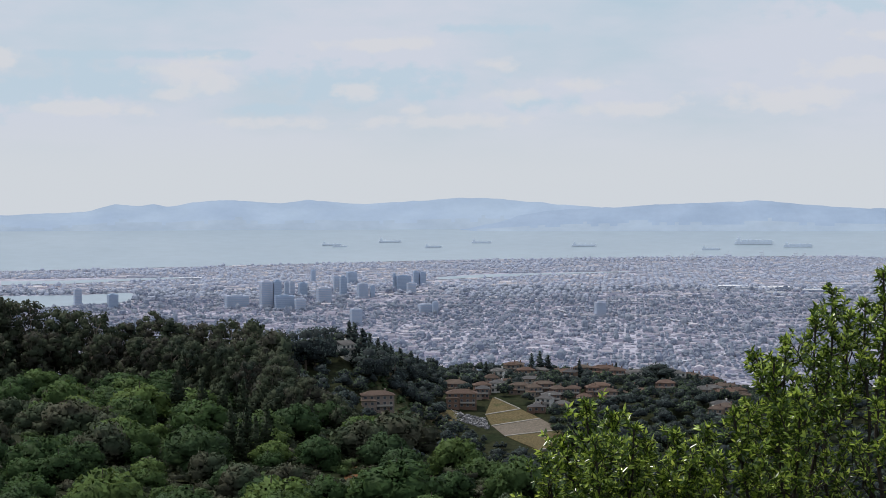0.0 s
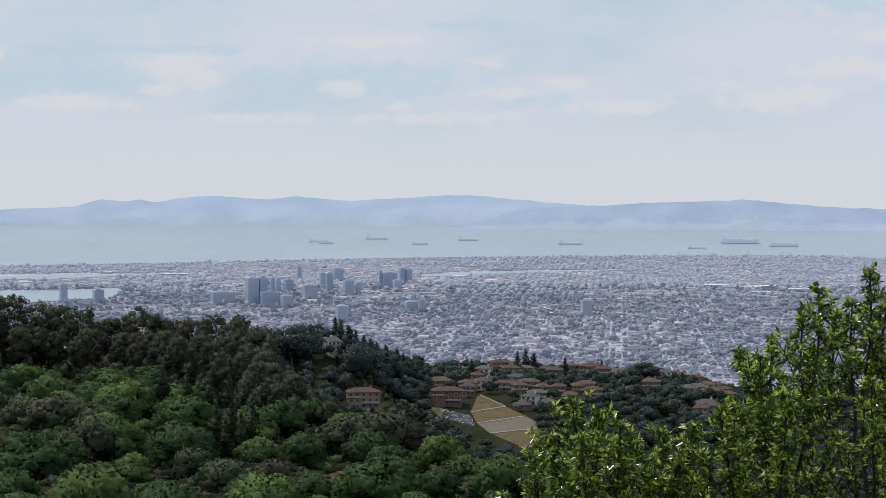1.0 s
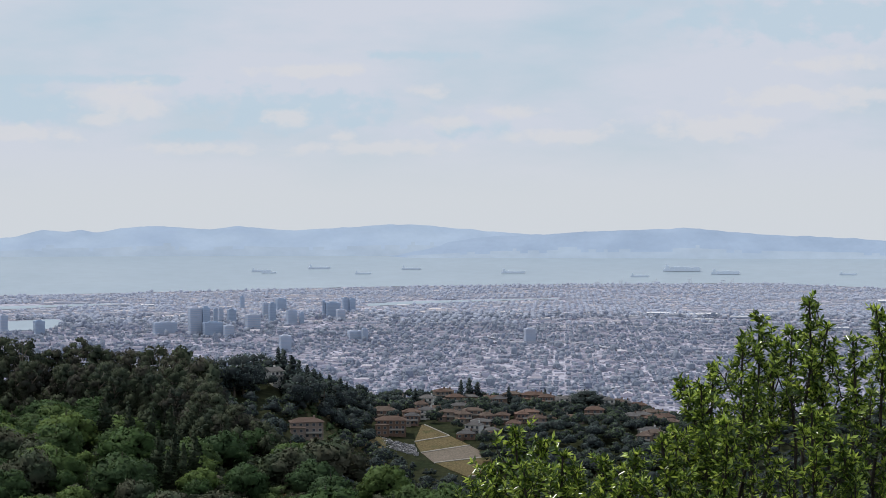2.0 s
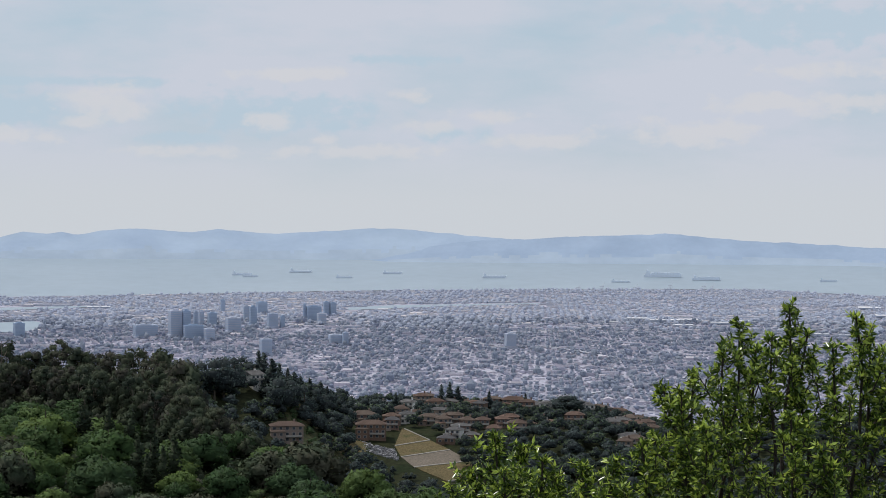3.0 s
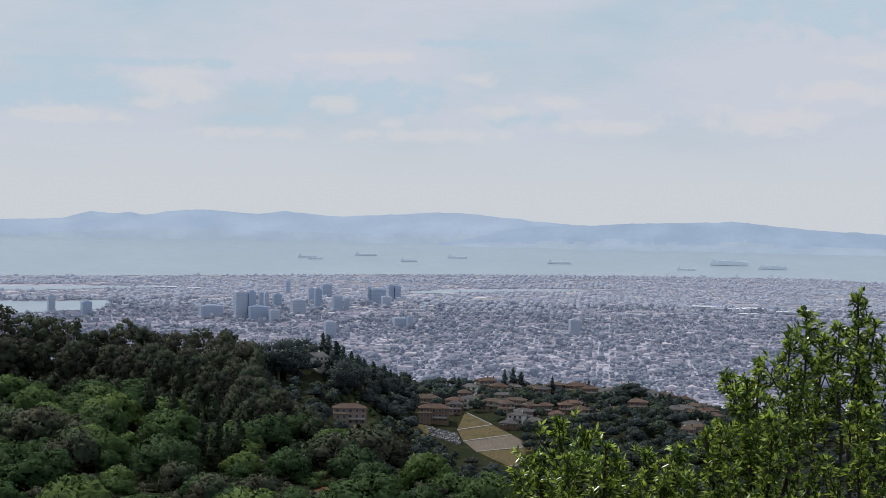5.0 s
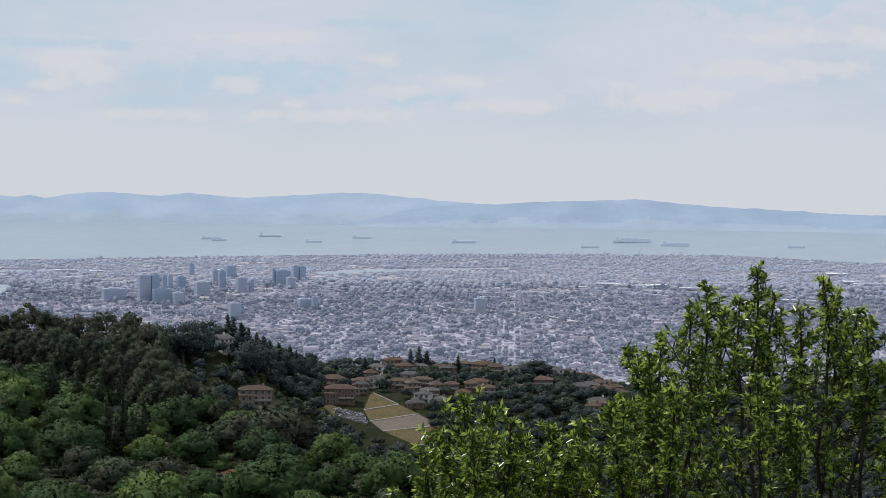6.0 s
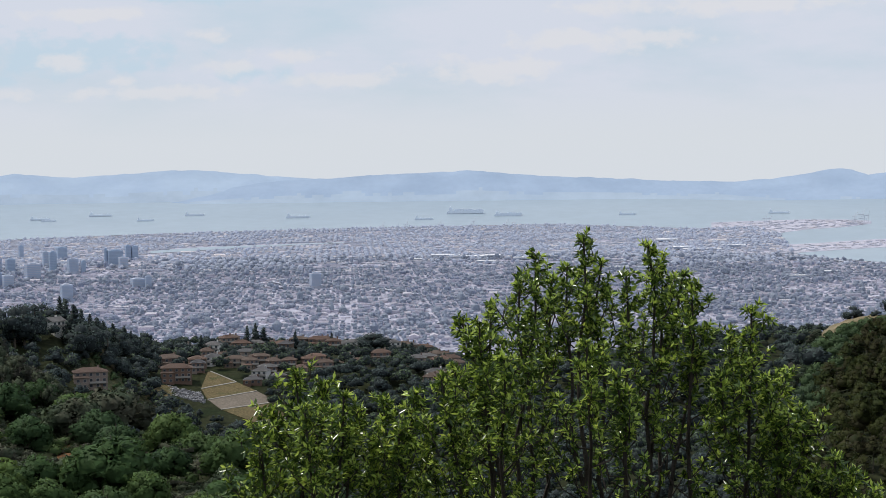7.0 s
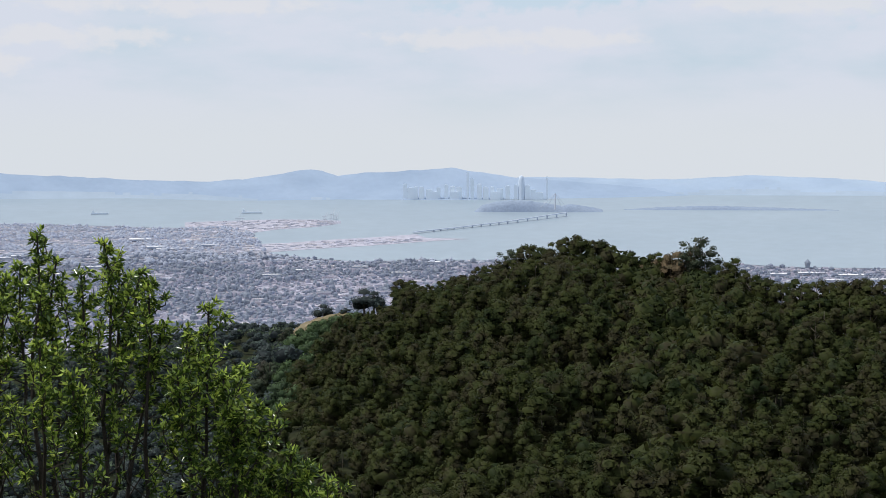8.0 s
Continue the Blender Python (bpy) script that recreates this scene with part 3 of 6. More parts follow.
def in_water(b, d):
    h = -np.degrees(np.arctan(430 / d))
    lake = (b > -14.9) & (b < -10.7) & (h < np.interp(b, [-14.8, -12.5, -11, -10.6], [-3.03, -3.04, -2.98, -3.05])) & (h > np.interp(b, [-14.8, -13.2, -12.4, -11, -10.6], [-3.45, -3.45, -3.4, -3.33, -3.1]))
    chan = (b < -9) & (h < -2.52) & (h > np.interp(b, [-14.8, -12.8, -10, -9], [-2.75, -2.73, -2.64, -2.58]))
    est = (b > -1.3) & (b < 5.1) & (h > np.interp(b, [-1.2, 0.2, 2.5, 5], [-2.69, -2.63, -2.53, -2.44])) & (h < np.interp(b, [-1.2, 0.2, 2.5, 5], [-2.55, -2.47, -2.42, -2.38]))
    return lake | chan | est


def lots(rng, dx, dy, d0, d1, keep, patchy=0.0, seed=0):
    """Building lots on a street grid, as bearing, range, scale and turn."""
    R = d1 * 1.02
    gx, gy = np.meshgrid(np.arange(-R, R, dx), np.arange(0, 2 * R, dy), indexing="ij")
    gx, gy = gx.ravel(), gy.ravel() - R * 0.6
    gx = gx + rng.normal(0, dx * 0.12, gx.shape)
    gy = gy + rng.normal(0, dy * 0.12, gy.shape)
    street = (np.mod(gx, dx * 7) < dx * 0.7) | (np.mod(gy, dy * 4) < dy * 0.55)
    c, s = math.cos(TILT), math.sin(TILT)
    x, y = gx * c - gy * s, gx * s + gy * c
    d, b = np.hypot(x, y), np.degrees(np.arctan2(x, y))
    ok = (d > d0) & (d < np.minimum(d1, shore_range(b) - 60)) & (b > -17) & (b < 40) & ~street & (rng.random(x.shape) < keep) & ~in_water(b, d)
    if patchy:
        # parks and leafy quarters, and bare ones
        idx = np.flatnonzero(ok)
        f = np.array([noise.noise((x[i] * 0.0016, y[i] * 0.0016, seed)) + 0.6 * noise.noise((x[i] * 0.006, y[i] * 0.006, seed + 5)) for i in idx])
        ok[idx] = f > rng.uniform(-patchy, patchy, len(idx)) - 0.04
    return b[ok], d[ok]


HOUSE_V = np.array([(-.5, -.5, 0), (.5, -.5, 0), (.5, .5, 0), (-.5, .5, 0), (-.5, -.5, .62), (.5, -.5, .62), (.5, .5, .62), (-.5, .5, .62), (-.5, 0, 1), (.5, 0, 1)])
HOUSE_F = np.array([(0, 1, 5), (0, 5, 4), (1, 2, 6), (1, 6, 5), (2, 3, 7), (2, 7, 6), (3, 0, 4), (3, 4, 7), (5, 6, 9), (7, 4, 8), (4, 5, 9), (4, 9, 8), (6, 7, 8), (6, 8, 9)])
HOUSE_M = np.array([0] * 10 + [1] * 4)
SHED_V = np.array([(-.5, -.5, 0), (.5, -.5, 0), (.5, .5, 0), (-.5, .5, 0), (-.5, -.5, 1), (.5, -.5, 1), (.5, .5, 1), (-.5, .5, 1)])
SHED_F = np.array([(0, 1, 5), (0, 5, 4), (1, 2, 6), (1, 6, 5), (2, 3, 7), (2, 7, 6), (3, 0, 4), (3, 4, 7), (4, 5, 6), (4, 6, 7)])
SHED_M = np.array([0] * 8 + [1] * 2)
ICO = bmesh.new()
bmesh.ops.create_icosphere(ICO, subdivisions=1, radius=1)
ICO_V = np.array([v.co[:] for v in ICO.verts])
ICO_F = np.array([[v.index for v in f.verts] for f in ICO.faces])
ICO.free()
CAP_F = ICO_F[ICO_V[ICO_F].mean(1)[:, 2] > -0.4]


def scatter(name, base_v, base_f, base_m, places, scales, turns, mats, label, category, jitter=0.0, rng=None):
    """Many copies of one small shape joined into a single mesh."""
    n, k = len(places), len(base_v)
    v = np.repeat(base_v[None], n, 0) * scales[:, None, :]
    if jitter:
        v = v * (1 + rng.uniform(-jitter, jitter, (n, k, 1)))
    c, s = np.cos(turns)[:, None], np.sin(turns)[:, None]
    x, y = v[..., 0] * c - v[..., 1] * s, v[..., 0] * s + v[..., 1] * c
    v = np.stack([x, y, v[..., 2]], -1) + places[:, None, :]
    f = base_f[None] + (np.arange(n) * k)[:, None, None]
    idx = np.tile(base_m, n) if base_m is not None else None
    ob = new(name, mesh_of(name, v.reshape(-1, 3), f.reshape(-1, base_f.shape[1]), mats, idx))
    return tagged(ob, label, category, kind="stuff")


def build_town():
    rng = np.random.default_rng(5)
    # streets of small houses on the nearer plain
    b, d = lots(rng, 18, 27, 4000, 9000, 0.66)
    fade = rng.random(len(d)) > smooth(d, 7000, 9000)
    b, d = b[fade], d[fade]
    s, k = drawn_in_place(d, b)
    n = len(b)
    size = np.stack([rng.uniform(9, 17, n), rng.uniform(8, 13, n), rng.uniform(2.4, 4.2, n)], -1)
    big = rng.random(n) < 0.09
    size[big] *= np.stack([rng.uniform(1.6, 3.6, big.sum()), rng.uniform(1.3, 2.4, big.sum()), rng.uniform(1.0, 3.2, big.sum())], -1)
    turn = TILT + rng.normal(0, 0.05, n) + (rng.random(n) < 0.5) * np.pi / 2
    P = spot(b, s, plain(s) - 0.3)
    flat = rng.random(n) < 0.3
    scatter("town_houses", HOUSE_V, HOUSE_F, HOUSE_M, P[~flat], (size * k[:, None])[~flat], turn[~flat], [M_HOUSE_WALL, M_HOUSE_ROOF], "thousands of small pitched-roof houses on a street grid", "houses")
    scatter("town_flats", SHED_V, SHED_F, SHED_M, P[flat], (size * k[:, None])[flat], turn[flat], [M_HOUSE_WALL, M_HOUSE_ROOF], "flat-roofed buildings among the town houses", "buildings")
    # larger blocks and sheds towards the harbour
    b, d = lots(rng, 34, 44, 6800, 14000, 0.7)
    fade = rng.random(len(d)) < smooth(d, 6800, 9000)
    b, d = b[fade], d[fade]
    s, k = drawn_in_place(d, b)
    n = len(b)
    size = np.stack([rng.uniform(14, 40, n), rng.uniform(12, 30, n), rng.uniform(3.5, 7.5, n)], -1)
    big = rng.random(n) < 0.06
    size[big] *= np.array([2.6, 1.8, 1.2])
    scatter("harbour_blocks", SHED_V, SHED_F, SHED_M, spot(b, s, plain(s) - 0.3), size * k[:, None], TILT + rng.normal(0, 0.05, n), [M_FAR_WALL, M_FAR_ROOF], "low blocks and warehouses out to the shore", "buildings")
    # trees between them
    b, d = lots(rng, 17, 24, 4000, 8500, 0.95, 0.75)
    s, k = drawn_in_place(d, b)
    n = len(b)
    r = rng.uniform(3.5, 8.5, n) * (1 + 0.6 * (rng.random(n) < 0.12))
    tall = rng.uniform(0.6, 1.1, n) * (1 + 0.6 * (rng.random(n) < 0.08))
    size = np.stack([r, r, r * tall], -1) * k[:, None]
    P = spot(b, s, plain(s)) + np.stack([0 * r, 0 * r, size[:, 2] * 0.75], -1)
    scatter("town_trees", ICO_V, CAP_F, None, P, size, rng.uniform(0, 6, n), [M_TOWN_TREE], "street trees blued by haze among the houses", "trees", 0.3, rng)
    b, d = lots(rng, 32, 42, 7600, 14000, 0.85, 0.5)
    s, k = drawn_in_place(d, b)
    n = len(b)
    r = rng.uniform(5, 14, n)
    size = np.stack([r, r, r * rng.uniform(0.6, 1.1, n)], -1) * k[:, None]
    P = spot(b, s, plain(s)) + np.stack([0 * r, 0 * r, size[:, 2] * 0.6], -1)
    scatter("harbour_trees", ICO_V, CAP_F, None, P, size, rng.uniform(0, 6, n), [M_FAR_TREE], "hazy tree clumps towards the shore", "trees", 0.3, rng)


def port_clutter(name, near, far, n, mats, label, seed):
    """Sheds, stacked containers and yard huts along a strip of wharf land."""
    rng = np.random.default_rng(seed)
    b = rng.uniform(near[0][0] + 0.05, near[-1][0] - 0.25, n)
    q = rng.uniform(0.06, 0.94, n)
    h = np.interp(b, [p[0] for p in near], [p[1] for p in near]) * (1 - q) + np.interp(b, [p[0] for p in far], [p[1] for p in far]) * q
    s = 558 / (np.tan(np.radians(-h)) + 0.099)
    size = np.stack([rng.uniform(3, 16, n), rng.uniform(2, 7, n), rng.uniform(0.4, 1.3, n)], -1)
    return scatter(name, SHED_V, SHED_F, SHED_M, spot(b, s, plain(s) + 1), size, TILT + rng.normal(0, 0.3, n), mats, label, "buildings")


build_town()
port_clutter("wharf_sheds", [(16.6, -2.2), (18.6, -2.24), (19.4, -2.14), (20.6, -2.06), (21.4, -1.96)], [(16.6, -1.9), (17.7, -1.86), (19.4, -1.82), (20.6, -1.83), (21.4, -1.87)], 300, [M_FAR_WALL, M_FAR_ROOF], "low sheds and stacked containers on the wharf spit", 31)
port_clutter("causeway_sheds", [(18.7, -2.88), (19.6, -2.82), (20.6, -2.75), (22.4, -2.64), (24.2, -2.5)], [(18.7, -2.62), (19.6, -2.59), (20.6, -2.52), (22.4, -2.42), (24.2, -2.44)], 200, [M_FAR_WALL, M_FAR_ROOF], "low sheds and yards along the causeway", 32)


def tower(bearing, top, foot, width, dark, steps, label):
    """An office or apartment tower on the plain: body, bands of windows, roof plant."""
    p = on_plain(bearing, foot)
    r = math.hypot(p.x, p.y)
    W = r * math.radians(width)
    H = r * (math.tan(radians(top)) - math.tan(radians(foot)))
    D = W * 0.8 if W < 30 else W * 0.45
    t = thing("tower_block", label, "tower", "downtown towers", at=p)
    t.rotation_euler = (0, 0, -radians(bearing) + 0.28)
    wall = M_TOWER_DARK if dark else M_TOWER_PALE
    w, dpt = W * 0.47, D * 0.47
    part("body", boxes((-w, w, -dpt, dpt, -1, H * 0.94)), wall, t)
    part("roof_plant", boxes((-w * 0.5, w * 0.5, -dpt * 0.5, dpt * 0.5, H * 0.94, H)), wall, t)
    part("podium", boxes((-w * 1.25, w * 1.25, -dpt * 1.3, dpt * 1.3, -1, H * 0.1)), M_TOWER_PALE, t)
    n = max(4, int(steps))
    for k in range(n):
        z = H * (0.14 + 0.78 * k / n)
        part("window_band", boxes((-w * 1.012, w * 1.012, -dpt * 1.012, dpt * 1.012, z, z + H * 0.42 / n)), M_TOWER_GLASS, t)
    return t


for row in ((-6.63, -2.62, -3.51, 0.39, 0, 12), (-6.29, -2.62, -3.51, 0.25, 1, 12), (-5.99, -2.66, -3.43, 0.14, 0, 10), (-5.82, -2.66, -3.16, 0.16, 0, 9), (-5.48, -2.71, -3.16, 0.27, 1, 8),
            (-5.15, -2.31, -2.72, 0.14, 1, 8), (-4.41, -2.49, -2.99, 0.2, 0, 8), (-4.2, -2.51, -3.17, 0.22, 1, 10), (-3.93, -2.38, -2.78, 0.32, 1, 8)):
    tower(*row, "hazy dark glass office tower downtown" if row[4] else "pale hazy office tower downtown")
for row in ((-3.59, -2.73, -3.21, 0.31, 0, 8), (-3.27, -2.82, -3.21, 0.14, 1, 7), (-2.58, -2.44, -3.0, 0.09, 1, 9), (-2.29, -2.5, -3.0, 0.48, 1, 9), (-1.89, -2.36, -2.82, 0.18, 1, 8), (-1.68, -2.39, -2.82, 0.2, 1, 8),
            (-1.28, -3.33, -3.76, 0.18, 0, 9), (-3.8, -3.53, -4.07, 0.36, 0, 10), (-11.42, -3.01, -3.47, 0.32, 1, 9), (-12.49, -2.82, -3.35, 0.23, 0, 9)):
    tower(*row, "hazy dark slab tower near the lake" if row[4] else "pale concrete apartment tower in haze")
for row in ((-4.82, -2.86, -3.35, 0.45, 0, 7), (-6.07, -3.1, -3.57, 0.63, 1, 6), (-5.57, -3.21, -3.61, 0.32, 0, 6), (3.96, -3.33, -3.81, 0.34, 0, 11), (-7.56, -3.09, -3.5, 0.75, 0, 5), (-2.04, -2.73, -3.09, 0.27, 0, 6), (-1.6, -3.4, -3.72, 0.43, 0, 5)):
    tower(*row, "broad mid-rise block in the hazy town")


def shed(bearing, height, w, d, h, label="long flat white warehouse roof in haze"):
    p = on_plain(bearing, height)
    r = math.hypot(p.x, p.y)
    W = r * math.radians(w)
    t = thing("warehouse", label, "warehouse", "harbour warehouses", at=p)
    t.rotation_euler = (0, 0, -radians(bearing) + 0.05)
    D = r * math.radians(d) * 12
    part("wall", boxes((-W / 2, W / 2, -D / 2, D / 2, -0.5, h)), M_TOWER_PALE, t)
    part("roof", boxes((-W / 2 - 0.4, W / 2 + 0.4, -D / 2 - 0.4, D / 2 + 0.4, h, h + 0.5)), M_ROOF_WHITE, t)
    part("loading_door", boxes((-W * 0.3, -W * 0.2, -D / 2 - 0.25, -D / 2, 0, h * 0.7)), M_TOWER_DARK, t)
    return t


for row in ((8.1, -2.88, 0.9, 0.05), (8.9, -2.92, 1.1, 0.06), (9.6, -2.9, 0.5, 0.05), (9.4, -3.08, 0.6, 0.03), (10.7, -2.98, 0.9, 0.05), (11.4, -2.93, 0.5, 0.05), (15.1, -2.44, 0.66, 0.08), (15.6, -2.68, 0.6, 0.07),
            (16.2, -2.75, 1.2, 0.04), (17.2, -2.63, 0.7, 0.05), (7.1, -3.0, 0.5, 0.02), (13.6, -3.3, 0.6, 0.03), (20.2, -3.45, 0.5, 0.03), (22.0, -3.35, 0.5, 0.03)):
    shed(*row, 3.2)
for row in ((24.3, -3.22, 0.5, 0.04), (34.0, -3.38, 0.6, 0.05), (35.2, -3.55, 0.5, 0.04), (36.2, -3.5, 0.8, 0.04), (37.4, -3.55, 0.8, 0.05), (36.9, -3.72, 0.7, 0.03), (35.7, -3.78, 0.5, 0.03), (38.2, -3.68, 0.5, 0.04), (23.3, -3.55, 0.6, 0.03), (19.2, -3.6, 0.6, 0.03), (-9.0, -2.6, 0.7, 0.03), (-8.1, -2.62, 0.4, 0.03)):
    shed(*row, 3.5, "low white commercial building near the shore")


def crane(bearing, height, size, label):
    """A wharf gantry crane with its boom up or out."""
    p = on_plain(bearing, height)
    t = thing("gantry_crane", label, "crane", "harbour cranes", at=p + Vector((0, 0, 1)))
    t.rotation_euler = (0, 0, -radians(bearing) + 0.6)
    H = size
    for x in (-0.22, 0.22):
        for y in (-0.2, 0.2):
            part("leg", tube(bmesh.new(), [(x * H, y * H, 0), (x * H * 0.85, y * H, H)], [H * 0.022] * 2, 4), M_CRANE, t)
    part("portal_beam", boxes((-0.24 * H, 0.24 * H, -0.22 * H, -0.18 * H, 0.5 * H, 0.55 * H), (-0.24 * H, 0.24 * H, 0.18 * H, 0.22 * H, 0.5 * H, 0.55 * H)), M_CRANE, t)
    part("girder", boxes((-0.5 * H, 0.3 * H, -0.05 * H, 0.05 * H, 0.95 * H, 1.02 * H)), M_CRANE, t)
    part("boom", tube(bmesh.new(), [(0.25 * H, 0, H), (0.55 * H, 0, 1.75 * H)], [H * 0.03, H * 0.02], 4), M_CRANE, t)
    part("mast", tube(bmesh.new(), [(0, 0, H), (0.12 * H, 0, 1.4 * H)], [H * 0.02] * 2, 4), M_CRANE, t)
    return t


for b, h, k in ((2.85, -2.2, 13), (3.0, -2.2, 13), (6.1, -2.08, 13), (6.55, -2.14, 13), (6.85, -2.05, 14), (7.9, -2.05, 13), (9.0, -1.98, 13), (10.05, -2.02, 14), (10.3, -2.03, 14), (0.1, -2.35, 12), (0.25, -2.35, 12), (18.15, -1.97, 14), (18.3, -1.97, 14), (20.9, -1.94, 16), (21.1, -1.95, 20), (21.25, -1.94, 17)):
    crane(b, h, k, "pale steel harbour crane on the wharf")


def road(name, line, width, lift, label):
    """An elevated roadway along (bearing, height) points of the plain, on columns."""
    pts = [on_plain(b, h) + Vector((0, 0, lift)) for b, h in line]
    fine = []
    for i in range(len(pts) - 1):
        for k in range(8):
            q = k / 8
            p0, p1, p2, p3 = pts[max(i - 1, 0)], pts[i], pts[i + 1], pts[min(i + 2, len(pts) - 1)]
            fine.append(0.5 * ((2 * p1) + (p2 - p0) * q + (2 * p0 - 5 * p1 + 4 * p2 - p3) * q * q + (3 * p1 - p0 - 3 * p2 + p3) * q ** 3))
    fine.append(pts[-1])
    bm = bmesh.new()
    rings = []
    for i, p in enumerate(fine):
        d = fine[min(i + 1, len(fine) - 1)] - fine[max(i - 1, 0)]
        side = Vector((d.y, -d.x, 0)).normalized() * width / 2
        rings.append([bm.verts.new(p + v) for v in (side, -side, -side - Vector((0, 0, 0.9)), side - Vector((0, 0, 0.9)))])
    for a, b in zip(rings, rings[1:]):
        for k in range(4):
            bm.faces.new((a[k], a[(k + 1) % 4], b[(k + 1) % 4], b[k]))
    t = thing(name, label, "road", kind="structure")
    part("deck", bm, M_ROADWAY, t)
    for p in fine[::4]:
        part("column", boxes((p.x - 0.5, p.x + 0.5, p.y - 0.5, p.y + 0.5, p.z - lift - 1, p.z - 0.9)), M_BRIDGE, t)
    return t


road("viaduct", [(3.9, -3.78), (3.2, -3.75), (2.7, -3.67), (2.75, -3.58), (3.3, -3.55), (3.8, -3.6)], 7, 3, "pale curved freeway ramp")
road("viaduct", [(2.6, -3.83), (3.6, -3.82), (5.0, -3.8), (6.4, -3.98), (7.4, -4.15), (8.8, -4.2)], 8, 3, "pale elevated freeway crossing the town")
road("viaduct", [(6.1, -5.3), (6.8, -5.2), (7.8, -5.02), (9.2, -4.75), (11, -4.5)], 8, 2, "pale freeway below the ridge")
road("viaduct", [(0.2, -3.35), (0.8, -3.25), (1.5, -3.2), (2.0, -3.32)], 7, 3, "white curved freeway interchange")
road("viaduct", [(12.0, -3.3), (14, -3.1), (16.5, -2.98), (19, -2.95), (21, -3.22)], 8, 3, "pale elevated freeway towards the bay")


def island(name, outline_b, outline_h, height, s0, mat, label):
    """A wooded island: bearings, crest heights (degrees) over a shore at range s0."""
    a = np.linspace(outline_b[0], outline_b[-1], 70)
    h = np.interp(a, outline_b, outline_h)
    h = h + np.array([0.025 * noise.noise((x * 6, 1, 0)) for x in a]) * (h > min(outline_h) + 0.01)
    rows = []
    for q in (0, 0.25, 0.6, 1.0, 1.4, 2.0):
        s = s0 + height * q
        f = math.sin(min(q, 2) / 2 * math.pi) ** 0.7
        zb = plain(s0)
        rows.append(spot(a, np.full_like(a, s), zb + (s * np.tan(np.radians(h)) - zb) * f))
    V, n = np.concatenate(rows), len(a)
    F = np.array([(r * n + c, r * n + c + 1, (r + 1) * n + c + 1, (r + 1) * n + c) for r in range(len(rows) - 1) for c in range(n - 1)])
    ob = new(name, mesh_of(name, V, F, [mat], None, True))
    return tagged(ob, label, "island", kind="structure")


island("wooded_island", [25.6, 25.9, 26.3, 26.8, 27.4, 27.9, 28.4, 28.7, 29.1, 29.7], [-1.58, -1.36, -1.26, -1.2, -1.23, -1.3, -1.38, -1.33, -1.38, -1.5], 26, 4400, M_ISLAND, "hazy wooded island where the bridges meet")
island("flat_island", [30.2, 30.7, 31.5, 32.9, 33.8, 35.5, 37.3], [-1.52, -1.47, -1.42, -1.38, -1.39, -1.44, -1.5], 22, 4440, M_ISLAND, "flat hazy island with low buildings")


def far_bridge():
    t = thing("bay_bridge", "long hazy bridge on piers with a white tower", "bridge")
    line = [on_plain(23.7, -2.28), on_plain(25.0, -2.14), on_plain(26.7, -1.96), on_plain(28.55, -1.72)]
    tops = [on_ray(23.7, -2.22, math.hypot(line[0].x, line[0].y)), on_ray(25.0, -2.08, math.hypot(line[1].x, line[1].y)), on_ray(26.7, -1.88, math.hypot(line[2].x, line[2].y)), on_ray(28.55, -1.6, math.hypot(line[3].x, line[3].y))]
    fine = []
    for a, b in zip(tops, tops[1:]):
        fine += [a.lerp(b, k / 6) for k in range(6)]
    fine.append(tops[-1])
    bm = bmesh.new()
    rings = []
    for i, p in enumerate(fine):
        rings.append([bm.verts.new(p + Vector(v)) for v in ((0, -3, 0.9), (0, 3, 0.9), (0, 3, -0.9), (0, -3, -0.9))])
    for a, b in zip(rings, rings[1:]):
        for k in range(4):
            bm.faces.new((a[k], a[(k + 1) % 4], b[(k + 1) % 4], b[k]))
    part("deck", bm, M_BRIDGE, t)
    for p in fine[3:]:
        s = math.hypot(p.x, p.y)
        part("pier", boxes((p.x - 1, p.x + 1, p.y - 1.5, p.y + 1.5, plain(s) + EYE - 1, p.z - 0.8)), M_BRIDGE, t)
    # self-anchored white tower with its cables
    foot = on_ray(28.2, -1.5, 4390)
    top = on_ray(28.2, -0.99, 4390)
    part("tower", tube(bmesh.new(), [foot, top], [2.2, 1.2], 6), M_CRANE, t, "white bridge tower")
    for b in (27.75, 27.95, 28.4, 28.55):
        part("cable", tube(bmesh.new(), [top, on_ray(b, -1.42, 4390)], [0.35, 0.35], 4), M_CRANE, t)
    return t


far_bridge()


